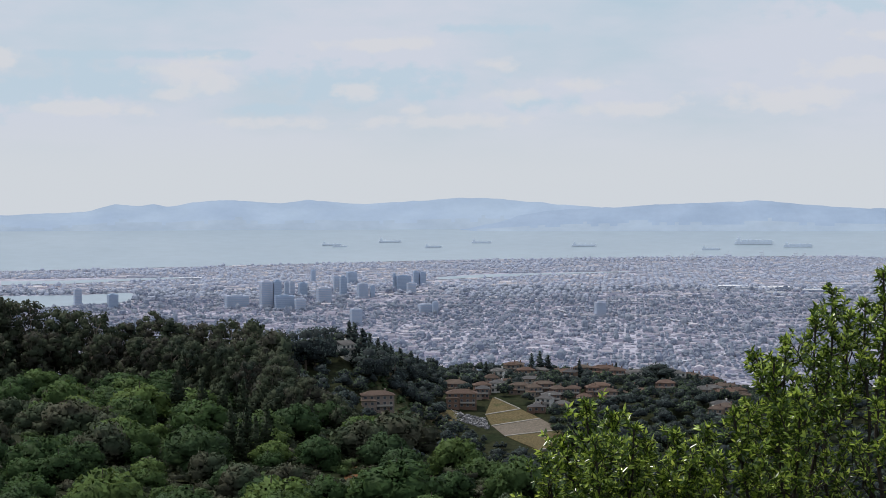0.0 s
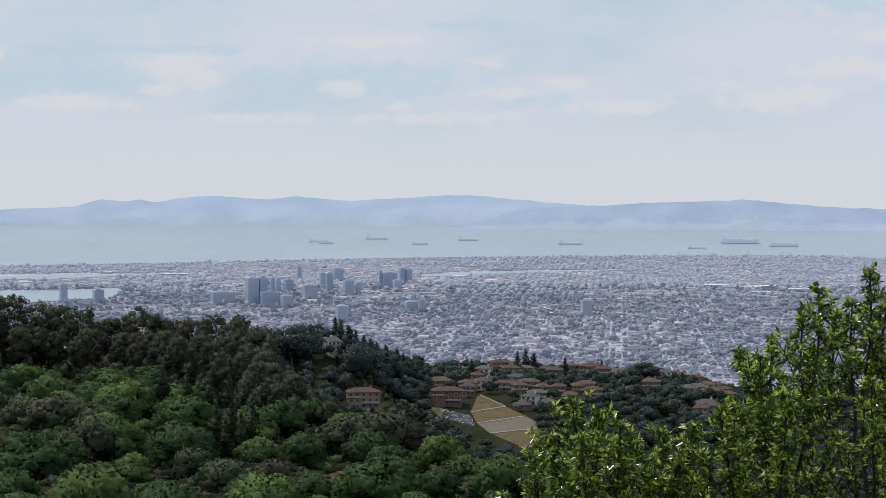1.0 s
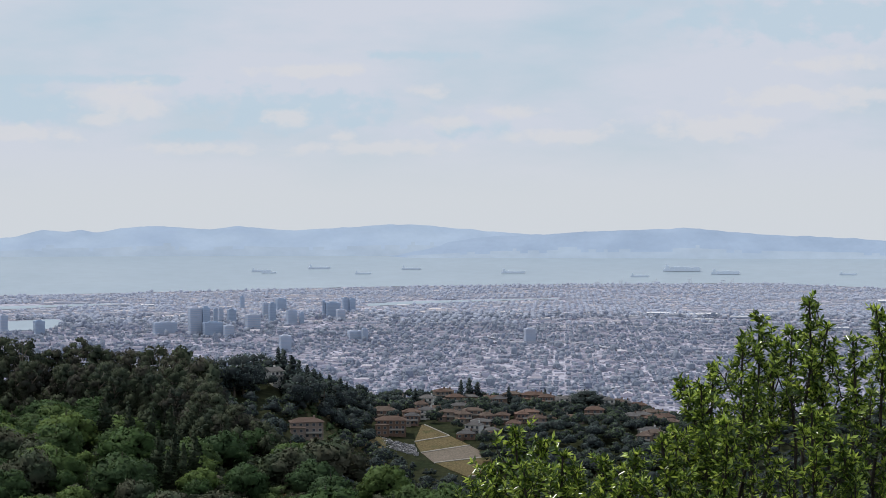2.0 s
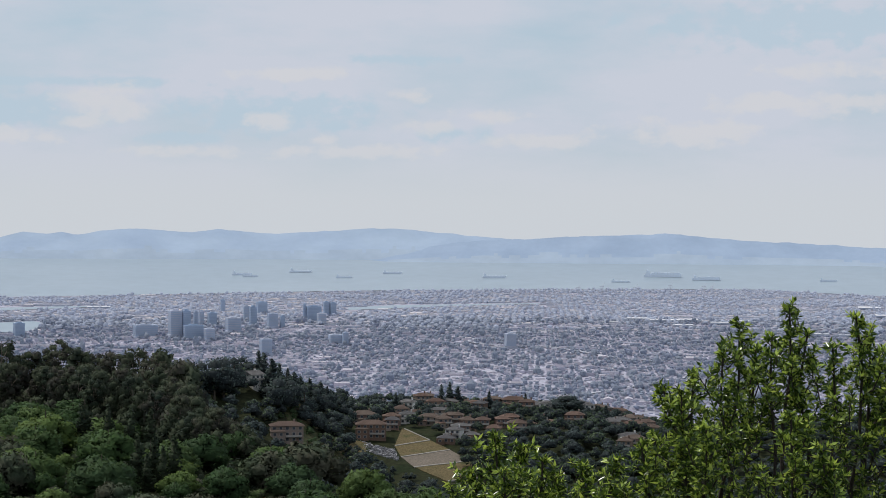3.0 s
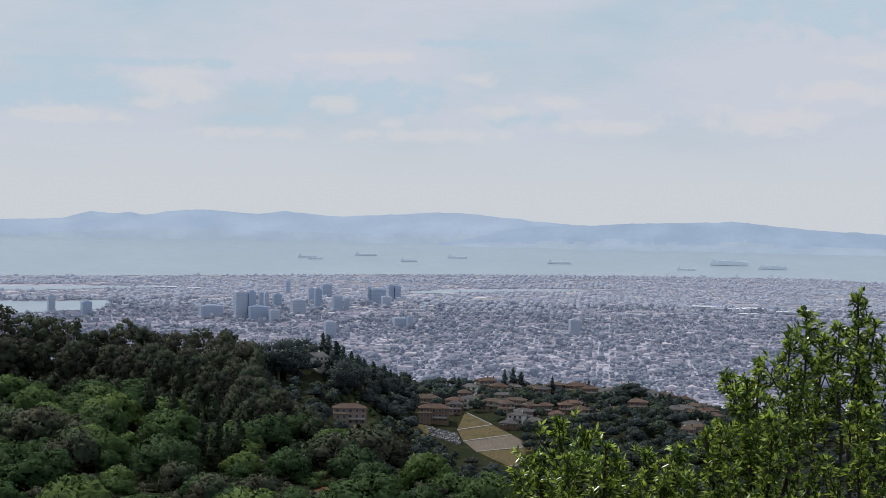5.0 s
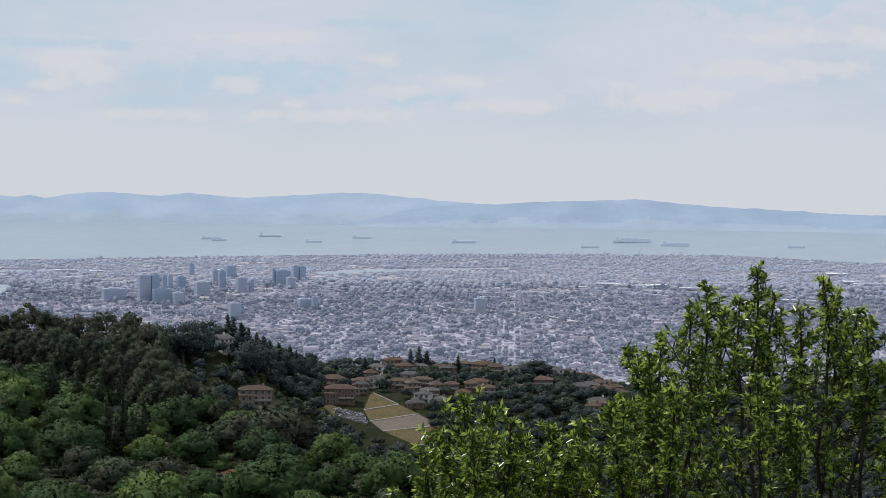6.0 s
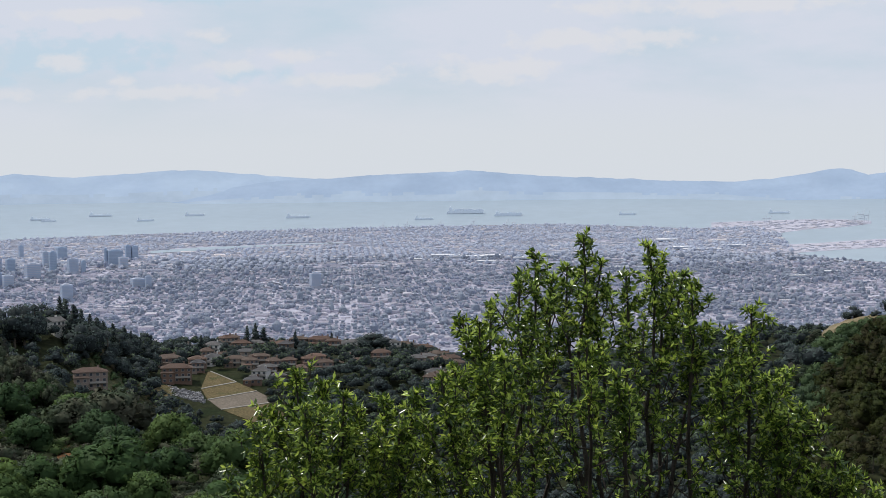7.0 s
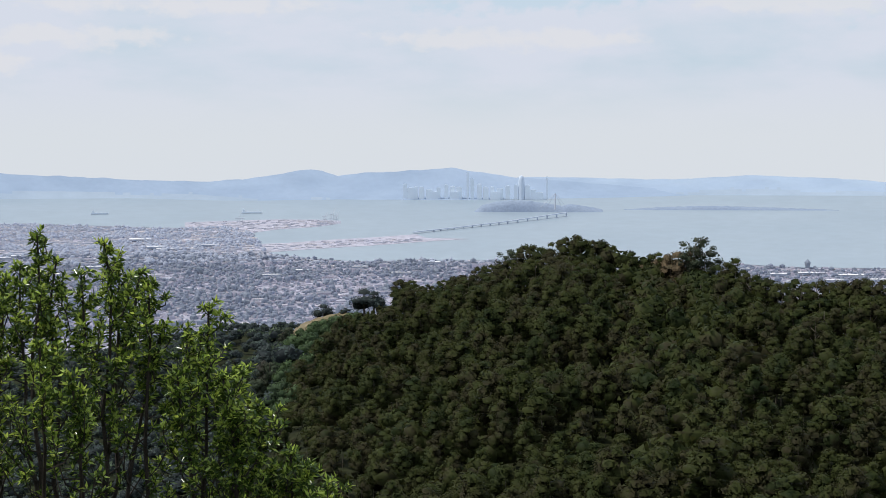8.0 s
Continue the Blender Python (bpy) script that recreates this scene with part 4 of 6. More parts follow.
def far_tower(bearing, top, width, round_top=False):
    s = 4660.0
    W = s * math.radians(width) * 1.25
    foot = plain(s) - 2
    H = s * math.tan(radians(top)) - foot
    t = thing("distant_skyscraper", "pale blue skyscraper across the bay in haze", "skyscraper", "far city skyline", at=Vector(spot(bearing, s, foot).tolist()))
    t.rotation_euler = (0, 0, -radians(bearing))
    bm = bmesh.new()
    if round_top:
        n = 8
        prof = [(0, 1.0), (0.7, 0.92), (0.88, 0.78), (0.96, 0.55), (1.0, 0.0)]
        rings = [[bm.verts.new((W / 2 * r * math.cos(2 * math.pi * k / n), W / 2 * r * math.sin(2 * math.pi * k / n), H * f)) for k in range(n)] for f, r in prof]
        for a, b in zip(rings, rings[1:]):
            for k in range(n):
                bm.faces.new((a[k], a[(k + 1) % n], b[(k + 1) % n], b[k]))
        bmesh.ops.contextual_create(bm, geom=rings[-1])
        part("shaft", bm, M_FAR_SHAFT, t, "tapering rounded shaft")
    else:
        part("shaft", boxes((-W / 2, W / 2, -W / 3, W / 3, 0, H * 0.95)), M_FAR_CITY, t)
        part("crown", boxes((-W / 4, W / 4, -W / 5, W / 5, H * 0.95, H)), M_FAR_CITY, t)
    return t


far_tower(27.13, -0.42, 0.17, True)
for b, h, w in ((23.44, -0.68, 0.1), (23.62, -0.8, 0.18), (23.78, -0.76, 0.1), (23.96, -0.78, 0.14), (24.2, -0.86, 0.16), (24.5, -0.8, 0.1), (24.75, -0.7, 0.1), (24.95, -0.75, 0.12), (25.15, -0.78, 0.14), (25.43, -0.3, 0.07), (25.57, -0.5, 0.09), (25.8, -0.68, 0.12), (26.0, -0.78, 0.14),
                (26.2, -0.76, 0.1), (26.45, -0.82, 0.16), (26.7, -0.74, 0.12), (26.95, -0.7, 0.1), (27.32, -0.72, 0.12), (27.5, -0.86, 0.14), (27.94, -0.45, 0.04), (24.35, -0.92, 0.2), (25.0, -0.92, 0.24), (26.3, -0.94, 0.26), (27.7, -0.95, 0.2)):
    far_tower(b, h, w)


# ---------------------------------------------------------------- trees
def cards(rng, centres, normals, size, droop=0.0, aspect=1.0):
    """Small pointed leaf clumps, facing roughly along normals."""
    n = len(centres)
    nn = normals + rng.normal(0, 0.6, (n, 3))
    nn /= np.linalg.norm(nn, axis=1, keepdims=True) + 1e-9
    r = rng.normal(0, 1, (n, 3))
    r[:, 2] -= droop
    u = np.cross(nn, r)
    u /= np.linalg.norm(u, axis=1, keepdims=True) + 1e-9
    v = np.cross(nn, u)
    sz = (size * rng.uniform(0.6, 1.4, n))[:, None]
    a, b = u * sz * 0.6, v * sz * 0.52
    V = np.stack([centres + a, centres - a * 0.5 + b, centres - a * 0.5 - b], 1).reshape(-1, 3)
    F = np.arange(n * 3).reshape(-1, 3)
    return V, F


def crown(rng, lobes, per, size, droop=0.0, core=0.8, dome=0.5, lift=0.0, ruffle=0.15):
    """Loose leaf clumps over a set of lobes, each with a solid core, painted shade-dark on ridge trees. Returns
    vertices, triangles, normals and a material slot for each face.
    """
    Vs, Fs, Ns, Ms, k = [], [], [], [], 0
    mid = np.mean([c for c, r in lobes], 0)
    for c, r in lobes:
        c, r = np.array(c, float), np.array(r, float)
        n = int(per * r[0] * r[2]) + 10
        d = rng.normal(0, 1, (n, 3))
        d[:, 2] = np.abs(d[:, 2]) * np.where(rng.random(n) < 0.74, 1, -1)
        d /= np.linalg.norm(d, axis=1, keepdims=True)
        V, F = cards(rng, c + d * r * rng.uniform(0.85, 1.12, (n, 1)), d, size, droop)
        whole = c + d * r - mid
        whole /= np.linalg.norm(whole, axis=1, keepdims=True) + 1e-9
        soft = d * (1 - dome) + whole * dome + rng.normal(0, ruffle, (n, 3)) + np.array([0, 0, lift])
        soft /= np.linalg.norm(soft, axis=1, keepdims=True)
        Vs.append(V); Fs.append(F + k); Ns.append(np.repeat(soft, 3, 0)); Ms.append(np.zeros(len(F), int)); k += len(V)
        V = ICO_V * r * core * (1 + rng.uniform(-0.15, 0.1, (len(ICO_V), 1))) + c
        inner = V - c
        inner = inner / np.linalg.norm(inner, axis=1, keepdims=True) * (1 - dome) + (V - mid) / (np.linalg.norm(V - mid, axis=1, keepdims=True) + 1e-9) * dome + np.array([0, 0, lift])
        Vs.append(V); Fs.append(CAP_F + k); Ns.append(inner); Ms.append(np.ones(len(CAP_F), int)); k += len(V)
    return np.concatenate(Vs), np.concatenate(Fs), np.concatenate(Ns), np.concatenate(Ms)


def euc_lobes(rng, H=20.0, R=3.9, n=20, open_=False):
    """A tall ragged crown: separate bunches of leaves at the ends of steep limbs, fullest near the top."""
    out = []
    lean = rng.uniform(-0.8, 0.8, 2)
    for i in range(n):
        q = (i + 0.5) / n
        a = i * 2.4 + rng.uniform(-0.5, 0.5)
        rad = R * math.sin(math.pi * (0.16 + 0.72 * q)) ** 0.7 * rng.uniform(0.55, 1.05)
        r = rng.uniform(0.058, 0.098) * H * (0.8 if open_ else 1.0) * (1.12 - 0.2 * q)
        z = H * (0.36 + 0.56 * q) + rng.uniform(-0.6, 0.6)
        out.append(((rad * math.cos(a) + lean[0] * q, rad * math.sin(a) + lean[1] * q, z), (r * 1.1, r * 1.1, r * rng.uniform(0.8, 1.1))))
    return out


def column_lobes(rng, H=20.0):
    """A narrow tall crown: small boughs stacked up the stem under a rounded top."""
    out = []
    for i in range(14):
        q = i / 13
        a = i * 2.4 + rng.uniform(-0.6, 0.6)
        rad = 2.1 * math.sin(math.pi * (0.2 + 0.72 * q)) * rng.uniform(0.6, 1.1)
        r = rng.uniform(1.0, 1.5) * (1.15 - 0.3 * abs(q - 0.6))
        out.append(((rad * math.cos(a), rad * math.sin(a), H * (0.44 + 0.49 * q)), (r, r, r * rng.uniform(0.9, 1.25))))
    return out


def trunk_bm(rng, H, r0, lobes, sides=5):
    bm = bmesh.new()
    bend = rng.uniform(-0.04, 0.04, 2) * H
    stem = [(0, 0, -1.5), (bend[0] * 0.4, bend[1] * 0.4, H * 0.3), (bend[0], bend[1], H * 0.62), (bend[0] * 0.8, bend[1] * 0.8, H * 0.92)]
    tube(bm, stem, [r0 * 1.2, r0 * 0.8, r0 * 0.5, r0 * 0.15], sides)
    for c, r in lobes[::max(1, len(lobes) // 8)]:
        z = max(H * 0.25, c[2] - H * 0.22)
        tube(bm, [(bend[0] * 0.7, bend[1] * 0.7, z), (c[0] * 0.6, c[1] * 0.6, (z + c[2]) / 2), c], [r0 * 0.45, r0 * 0.3, r0 * 0.1], 4)
    return bm


class Kind:
    """A kind of tree or bush: a few shapes of it, each a trunk mesh and a crown mesh that its copies share."""

    def __init__(self, name, variants, height, lobes, per, size, leaf, core_mat, bark, r0, droop=0.0, core=0.8, seed=0, dome=0.5, lift=0.0):
        self.name, self.height, self.shapes, self.bark, self.r0 = name, height, [], bark, r0
        for i in range(variants):
            rng = np.random.default_rng(seed * 100 + i)
            ls = lobes(rng)
            V, F, N, Mi = crown(rng, ls, per, size, droop, core, dome, lift)
            me = mesh_of("crown", V, F, [leaf, core_mat], Mi, True, N)
            tr = bpy.data.meshes.new("trunk")
            bm = trunk_bm(rng, height, r0, ls)
            bm.to_mesh(tr)
            bm.free()
            tr.materials.append(bark)
            self.shapes.append((me, tr, V, F, N, Mi))
        self.mats = [leaf, core_mat]

    def plant(self, i, at, h, wide, turn, label, category, group=""):
        me, tr = self.shapes[i % len(self.shapes)][:2]
        t = thing(self.name, label, category, group, at=at)
        k = h / self.height
        t.scale = (k * wide, k * wide, k)
        t.rotation_euler = (0, 0, turn)
        part("crown", me, None, t)
        part("trunk", tr, None, t)
        return t

    def stuff(self, name, places, heights, wides, label, category, rng, stems=False):
        places, heights, wides = np.asarray(places), np.asarray(heights), np.asarray(wides)
        Vs, Fs, Ns, Ms, off = [], [], [], [], 0
        which = rng.integers(0, len(self.shapes), len(places))
        for i, (me, tr, V, F, N, Mi) in enumerate(self.shapes):
            if stems:
                # bare stems below the crowns
                ring = np.array([(1, 0), (0, 1), (-1, 0), (0, -1)]) * self.r0
                sv = np.concatenate([np.c_[ring * k + off, np.full(4, self.height * z)] for k, off, z in ((1.1, 0.0, -0.08), (0.8, 0.15, 0.35), (0.35, 0.0, 0.8))])
                sf = np.array([(r * 4 + k, r * 4 + (k + 1) % 4, r * 4 + 4 + (k + 1) % 4) for r in range(2) for k in range(4)] + [(r * 4 + k, r * 4 + 4 + (k + 1) % 4, r * 4 + 4 + k) for r in range(2) for k in range(4)])
                sn = np.tile(np.c_[ring / self.r0, np.zeros(4)], (3, 1))
                V, F, N, Mi = np.concatenate([V, sv]), np.concatenate([F, sf + len(V)]), np.concatenate([N, sn]), np.concatenate([Mi, np.full(len(sf), 2)])
            p, h, w = places[which == i], heights[which == i] / self.height, wides[which == i]
            n = len(p)
            if not n:
                continue
            t = rng.uniform(0, 6.28, n)
            v = V[None] * np.stack([h * w, h * w, h], -1)[:, None, :]
            c, s = np.cos(t)[:, None], np.sin(t)[:, None]
            v = np.stack([v[..., 0] * c - v[..., 1] * s, v[..., 0] * s + v[..., 1] * c, v[..., 2]], -1) + p[:, None, :]
            Ns.append(np.stack([N[None, :, 0] * c - N[None, :, 1] * s, N[None, :, 0] * s + N[None, :, 1] * c, np.repeat(N[None, :, 2], n, 0)], -1).reshape(-1, 3))
            Vs.append(v.reshape(-1, 3)); Fs.append((F[None] + (np.arange(n) * len(V))[:, None, None]).reshape(-1, 3) + off); Ms.append(np.tile(Mi, n)); off += n * len(V)
        ob = new(name, mesh_of(name, np.concatenate(Vs), np.concatenate(Fs), self.mats + [self.bark], np.concatenate(Ms), True, np.concatenate(Ns)))
        return tagged(ob, label, category, kind="stuff")


def shrub_lobes(rng):
    """A dome of many small rounded boughs."""
    out = []
    for i in range(15):
        q = (i + 0.5) / 15
        a = i * 2.4 + rng.uniform(-0.3, 0.3)
        up = 1 - q
        out_r = math.sqrt(1 - up * up) * rng.uniform(1.35, 1.9)
        r = rng.uniform(0.55, 0.95)
        out.append(((out_r * math.cos(a), out_r * math.sin(a), 0.55 + 2.35 * up * rng.uniform(0.85, 1.1)), (r, r, r * rng.uniform(0.85, 1.15))))
    return out + [((0, 0, 1.3), (1.5, 1.5, 1.4))]


def low_lobes(rng):
    return [((math.cos(i * 2.3) * rng.uniform(0.8, 2.4), math.sin(i * 2.3) * rng.uniform(0.8, 2.4), rng.uniform(0.6, 1.3)), (rng.uniform(0.9, 1.5),) * 2 + (rng.uniform(0.6, 1.1),)) for i in range(5)]


def oak_lobes(rng):
    return [((math.cos(i * 2.2) * rng.uniform(1.5, 3.2), math.sin(i * 2.2) * rng.uniform(1.5, 3.2), rng.uniform(1.9, 5.8)), (rng.uniform(1.7, 2.6),) * 2 + (rng.uniform(1.4, 2.2),)) for i in range(8)] + [((0, 0, 7.4), (2.0, 2.0, 1.6))]


def far_lobes(rng):
    return [((math.cos(i * 2.2) * rng.uniform(1.2, 2.6), math.sin(i * 2.2) * rng.uniform(1.2, 2.6), rng.uniform(3.4, 6.0)), (rng.uniform(2.1, 3.0),) * 2 + (rng.uniform(1.8, 2.6),)) for i in range(4)] + [((0, 0, 6.9), (2.0, 2.0, 2.0))]


def conifer_lobes(rng):
    return [((rng.uniform(-0.3, 0.3), rng.uniform(-0.3, 0.3), 2.0 + i * 1.75), (2.5 - i * 0.3,) * 2 + (1.5,)) for i in range(7)] + [((0, 0, 13.6), (0.35, 0.35, 1.5))]


EUC = Kind("eucalyptus_tree", 6, 20, euc_lobes, 22, 0.58, M_EUC, M_EUC, M_PALE_BARK, 0.3, 0.6, 0.88, 1, 0.45)
EUC_WOOD = Kind("eucalyptus_tree", 6, 20, column_lobes, 30, 0.42, M_EUC_WOOD, M_EUC_WOOD, M_WOOD_BARK, 0.16, 0.6, 0.78, 21, 0.72, 0.45)
EUC_TOP = Kind("eucalyptus_tree", 5, 20, euc_lobes, 22, 0.55, M_EUC_WOOD, M_EUC_WOOD, M_PALE_BARK, 0.3, 0.6, 0.88, 22, 0.5, 0.3)
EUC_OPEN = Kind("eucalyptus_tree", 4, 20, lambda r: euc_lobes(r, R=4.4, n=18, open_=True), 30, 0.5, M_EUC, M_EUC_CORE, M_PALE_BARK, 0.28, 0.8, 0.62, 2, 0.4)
EUC_BROWN = Kind("eucalyptus_tree", 2, 20, lambda r: euc_lobes(r, R=4.2), 22, 0.55, M_EUC_BROWN, M_EUC_BROWN, M_PALE_BARK, 0.4, 0.6, 0.88, 3, 0.5, 0.3)
SHRUB = Kind("shrub", 5, 4, shrub_lobes, 125, 0.3, M_SHRUB, M_SHRUB, M_BARK, 0.14, 0.2, 0.86, 4, 0.72)
SHRUB_GREY = Kind("grey_shrub", 3, 4, shrub_lobes, 110, 0.3, M_SHRUB_GREY, M_SHRUB_GREY, M_BARK, 0.12, 0.2, 0.86, 5, 0.72)
LOW_GREEN = Kind("low_brush", 4, 2.2, low_lobes, 26, 0.42, M_LOW, M_LOW, M_BARK, 0.1, 0.2, 0.82, 14, 0.7)
LOW_GREY = Kind("low_brush", 4, 2.2, low_lobes, 26, 0.42, M_SHRUB_GREY, M_SHRUB_GREY, M_BARK, 0.1, 0.2, 0.82, 15, 0.7)
OAK = Kind("oak_tree", 5, 9, far_lobes, 3.4, 1.0, M_RIDGE_LEAF, M_RIDGE_SHADE, M_BARK, 0.3, 0.2, 0.88, 6, 0.7)
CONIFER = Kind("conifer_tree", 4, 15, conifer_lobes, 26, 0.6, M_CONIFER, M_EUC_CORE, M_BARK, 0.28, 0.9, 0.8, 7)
RIDGE_CONIFER = Kind("conifer_tree", 4, 15, conifer_lobes, 22, 0.7, M_RIDGE_DARK, M_RIDGE_SHADE, M_BARK, 0.28, 0.9, 0.8, 7)
DARK_BIG = Kind("dark_tree", 4, 9, oak_lobes, 15, 0.46, M_RIDGE_DARK, M_RIDGE_SHADE, M_BARK, 0.3, 0.2, 0.8, 18)
DARK = Kind("dark_tree", 4, 9, far_lobes, 3.6, 1.0, M_RIDGE_DARK, M_RIDGE_SHADE, M_BARK, 0.3, 0.2, 0.88, 8, 0.7)


def top_height(bearing, s, h):
    """Height of a tree whose top shows at h degrees."""
    return max(4.0, s * math.tan(radians(h)) - float(land(bearing, s)))


# skyline of tall eucalyptus on the spur
rng = np.random.default_rng(11)
for i, (b, h, op) in enumerate(((-15.3, -2.95, 0), (-14.7, -3.0, 0), (-14.45, -2.96, 1), (-13.96, -3.0, 1), (-13.4, -3.25, 1), (-12.9, -3.5, 0), (-12.63, -3.45, 0), (-12.0, -3.4, 1), (-11.8, -3.6, 0), (-11.1, -3.85, 0), (-10.72, -3.76, 0), (-10.23, -3.55, 0),
                                (-9.9, -3.75, 1), (-9.49, -3.78, 0), (-9.1, -3.95, 0), (-8.79, -3.88, 1), (-8.43, -3.86, 0), (-7.81, -3.7, 1), (-7.37, -3.63, 1), (-6.93, -3.95, 0), (-6.5, -4.05, 0))):
    s = 640 + rng.uniform(-14, 14)
    (EUC_OPEN if op else EUC).plant(i, ground_at(b, s), top_height(b, s, h), 0.85 + 0.3 * rng.random(), i * 1.7, "tall dark eucalyptus with a ragged open crown" if op else "tall dark eucalyptus on the ridge", "tree", "eucalyptus on the ridge")
# the grove below it
count = 0
for s in np.arange(430, 640, 13):
    for b in np.arange(-15.8, -4.2, math.degrees(10.5 / s)):
        bb, ss = b + rng.normal(0, 0.25), s + rng.normal(0, 3.5)
        front = np.interp(bb, [-16, -13, -10.5, -7.9, -7, -6.1, -4.5], [610, 600, 570, 505, 456, 415, 440])
        reach = np.interp(bb, [-9, -6, -4], [655, 540, 470])
        if ss < front or ss > reach:
            continue
        top = np.interp(bb, [-15, -11, -7, -5], [-3.35, -4.05, -4.1, -4.7])
        h = min(top_height(bb, ss, top) * rng.uniform(0.7, 0.97), 19) if ss > 540 else rng.uniform(11, 17)
        h = min(h, top_height(bb, ss, top - (0.3 if ss > 590 else 0.0)))
        EUC.plant(count, ground_at(bb, ss), h, 0.8 + 0.35 * rng.random(), rng.uniform(0, 6), "dark eucalyptus in a dense hillside grove", "tree", "eucalyptus grove")
        count += 1
under, under_h = [], []
for s in np.arange(410, 672, 8):
    for b in np.arange(-16.5, -4.0, math.degrees(8 / s)):
        bb, ss = b + rng.normal(0, 0.25), s + rng.normal(0, 2.5)
        front = np.interp(bb, [-16, -13, -10.5, -7.9, -7, -6.1, -4.5], [604, 594, 564, 499, 450, 409, 434])
        if ss > front and ss < np.interp(bb, [-9, -6, -4], [668, 560, 480]):
            under.append(ground_at(bb, ss)[:])
            under_h.append(rng.uniform(6, 10))
# brush on the spur's near slope
low, low_h = [], []
count = 0
FRONT = ([-16, -13, -10.5, -7.9, -7, -6.1, -4.5, -3.6, -1.6, 0, 3, 5], [612, 602, 572, 507, 458, 425, 462, 436, 394, 364, 322, 286])
for s in np.arange(225, 620, 5.6):
    for b in np.arange(-16.5, 5.5, math.degrees(5.4 / s)):
        bb, ss = b + rng.normal(0, 0.3), s + rng.normal(0, 2)
        if ss > np.interp(bb, *FRONT) or (-4.2 < bb < -3.4 and 332 < ss < 362 and rng.random() < 0.2):
            continue
        low.append(ground_at(bb, ss)[:])
        low_h.append(rng.uniform(1.2, 2.6))
for s in np.arange(238, 620, 12.5):
    for b in np.arange(-16.5, 5.5, math.degrees(12.5 / s)):
        bb, ss = b + rng.normal(0, 0.5), s + rng.normal(0, 3.5)
        if ss > np.interp(bb, *FRONT) or rng.random() < 0.14 or count > 298 or (-4.2 < bb < -3.4 and 328 < ss < 362):
            continue
        kind = SHRUB_GREY if rng.random() < 0.2 else SHRUB
        h = rng.uniform(4.5, 8.6) * (1.35 if rng.random() < 0.2 else 1)
        kind.plant(count, ground_at(bb, ss), h, 1.05 + 0.35 * rng.random(), rng.uniform(0, 6), "dull grey-green hillside scrub bush" if kind is SHRUB_GREY else "rounded bright green bush on the slope", "bush", "hillside bushes")
        count += 1
low, low_h = np.array(low), np.array(low_h)
pick = rng.random(len(low)) < 0.5
LOW_GREEN.stuff("brush", low[~pick], low_h[~pick], rng.uniform(0.9, 1.3, (~pick).sum()), "dense green brush covering the near slope", "brush", rng)
LOW_GREY.stuff("dry_brush", low[pick], low_h[pick] * 0.9, rng.uniform(0.9, 1.4, pick.sum()), "dry grey-green brush on the near slope", "brush", rng)
DARK_UNDER = Kind("understorey", 3, 9, far_lobes, 5, 0.9, M_EUC, M_EUC_CORE, M_BARK, 0.3, 0.4, 0.82, 9)
DARK_UNDER.stuff("understorey", under, under_h, rng.uniform(0.8, 1.1, len(under)), "dark understorey below the eucalyptus grove", "undergrowth", rng)
# a few young conifers standing out of the brush
for i, (b, s, h) in enumerate(((-7.79, 385, -6.45), (-6.66, 385, -6.54), (-7.29, 388, -6.54), (-7.0, 380, -6.9), (-9.39, 470, -5.15), (-8.0, 440, -5.67), (-7.38, 440, -5.73), (-8.7, 455, -5.6), (-7.5, 375, -7.1))):
    CONIFER.plant(i, ground_at(b, s), top_height(b, s, h), 1.35, i, "dark young conifer among the brush", "tree", "conifers on the spur")

# wooded hill on the far side of the gully
places, heights, wides = [], [], []
count = 0
for s in np.arange(318, 800, 8.8):
    for b in np.arange(17.5, 41, math.degrees(8.2 / s)):
        bb, ss = b + rng.normal(0, 0.22), s + rng.normal(0, 2.5)
        crest = np.interp(bb, [19, 22, 26, 29, 33, 36, 39], [760, 720, 660, 610, 590, 540, 520])
        edge = np.interp(ss, [320, 420, 520, 640, 760], [16.5, 17.5, 19.2, 20.8, 22.2])
        if ss > crest + 4 or bb < edge:
            continue
        p = ground_at(bb, ss)
        swell = 1 + 0.42 * noise.noise((p.x * 0.028, p.y * 0.028, 2.0)) + 0.3 * noise.noise((p.x * 0.09, p.y * 0.09, 7.0))
        h = rng.uniform(12.5, 17.5) * swell * np.interp(bb, [19, 22, 25], [0.62, 0.75, 1])
        h = min(h, 16 * rng.uniform(0.75, 1.05)) if ss > crest - 60 else h
        if bb < 23.3:
            h = min(h, ss * math.tan(radians(np.interp(bb, [19.9, 20.6, 21.2, 22.8, 23.3], [-5.45, -5.1, -4.92, -4.62, -4.4]))) - float(land(bb, ss)))
            if h < 4 or ss > crest - 30:
                continue
        w = 1.15 + 0.5 * rng.random()
        if ss > crest - 45 and bb > 23.3:
            if rng.random() < 0.8 and not (30.3 < bb < 33.3 and ss > crest - 36):
                EUC_TOP.plant(count, p, h, w * 0.95, rng.uniform(0, 6), "olive-brown eucalyptus in a dense stand", "tree", "eucalyptus wood")
                count += 1
            continue
        if count < 190 and ss > 322 and rng.random() < 0.14:
            EUC_WOOD.plant(count, ground_at(bb, ss), h, w, rng.uniform(0, 6), "olive-brown eucalyptus in a dense stand", "tree", "eucalyptus wood")
            count += 1
        else:
            places.append(ground_at(bb, ss)[:]); heights.append(h); wides.append(w)
under, under_h = [], []
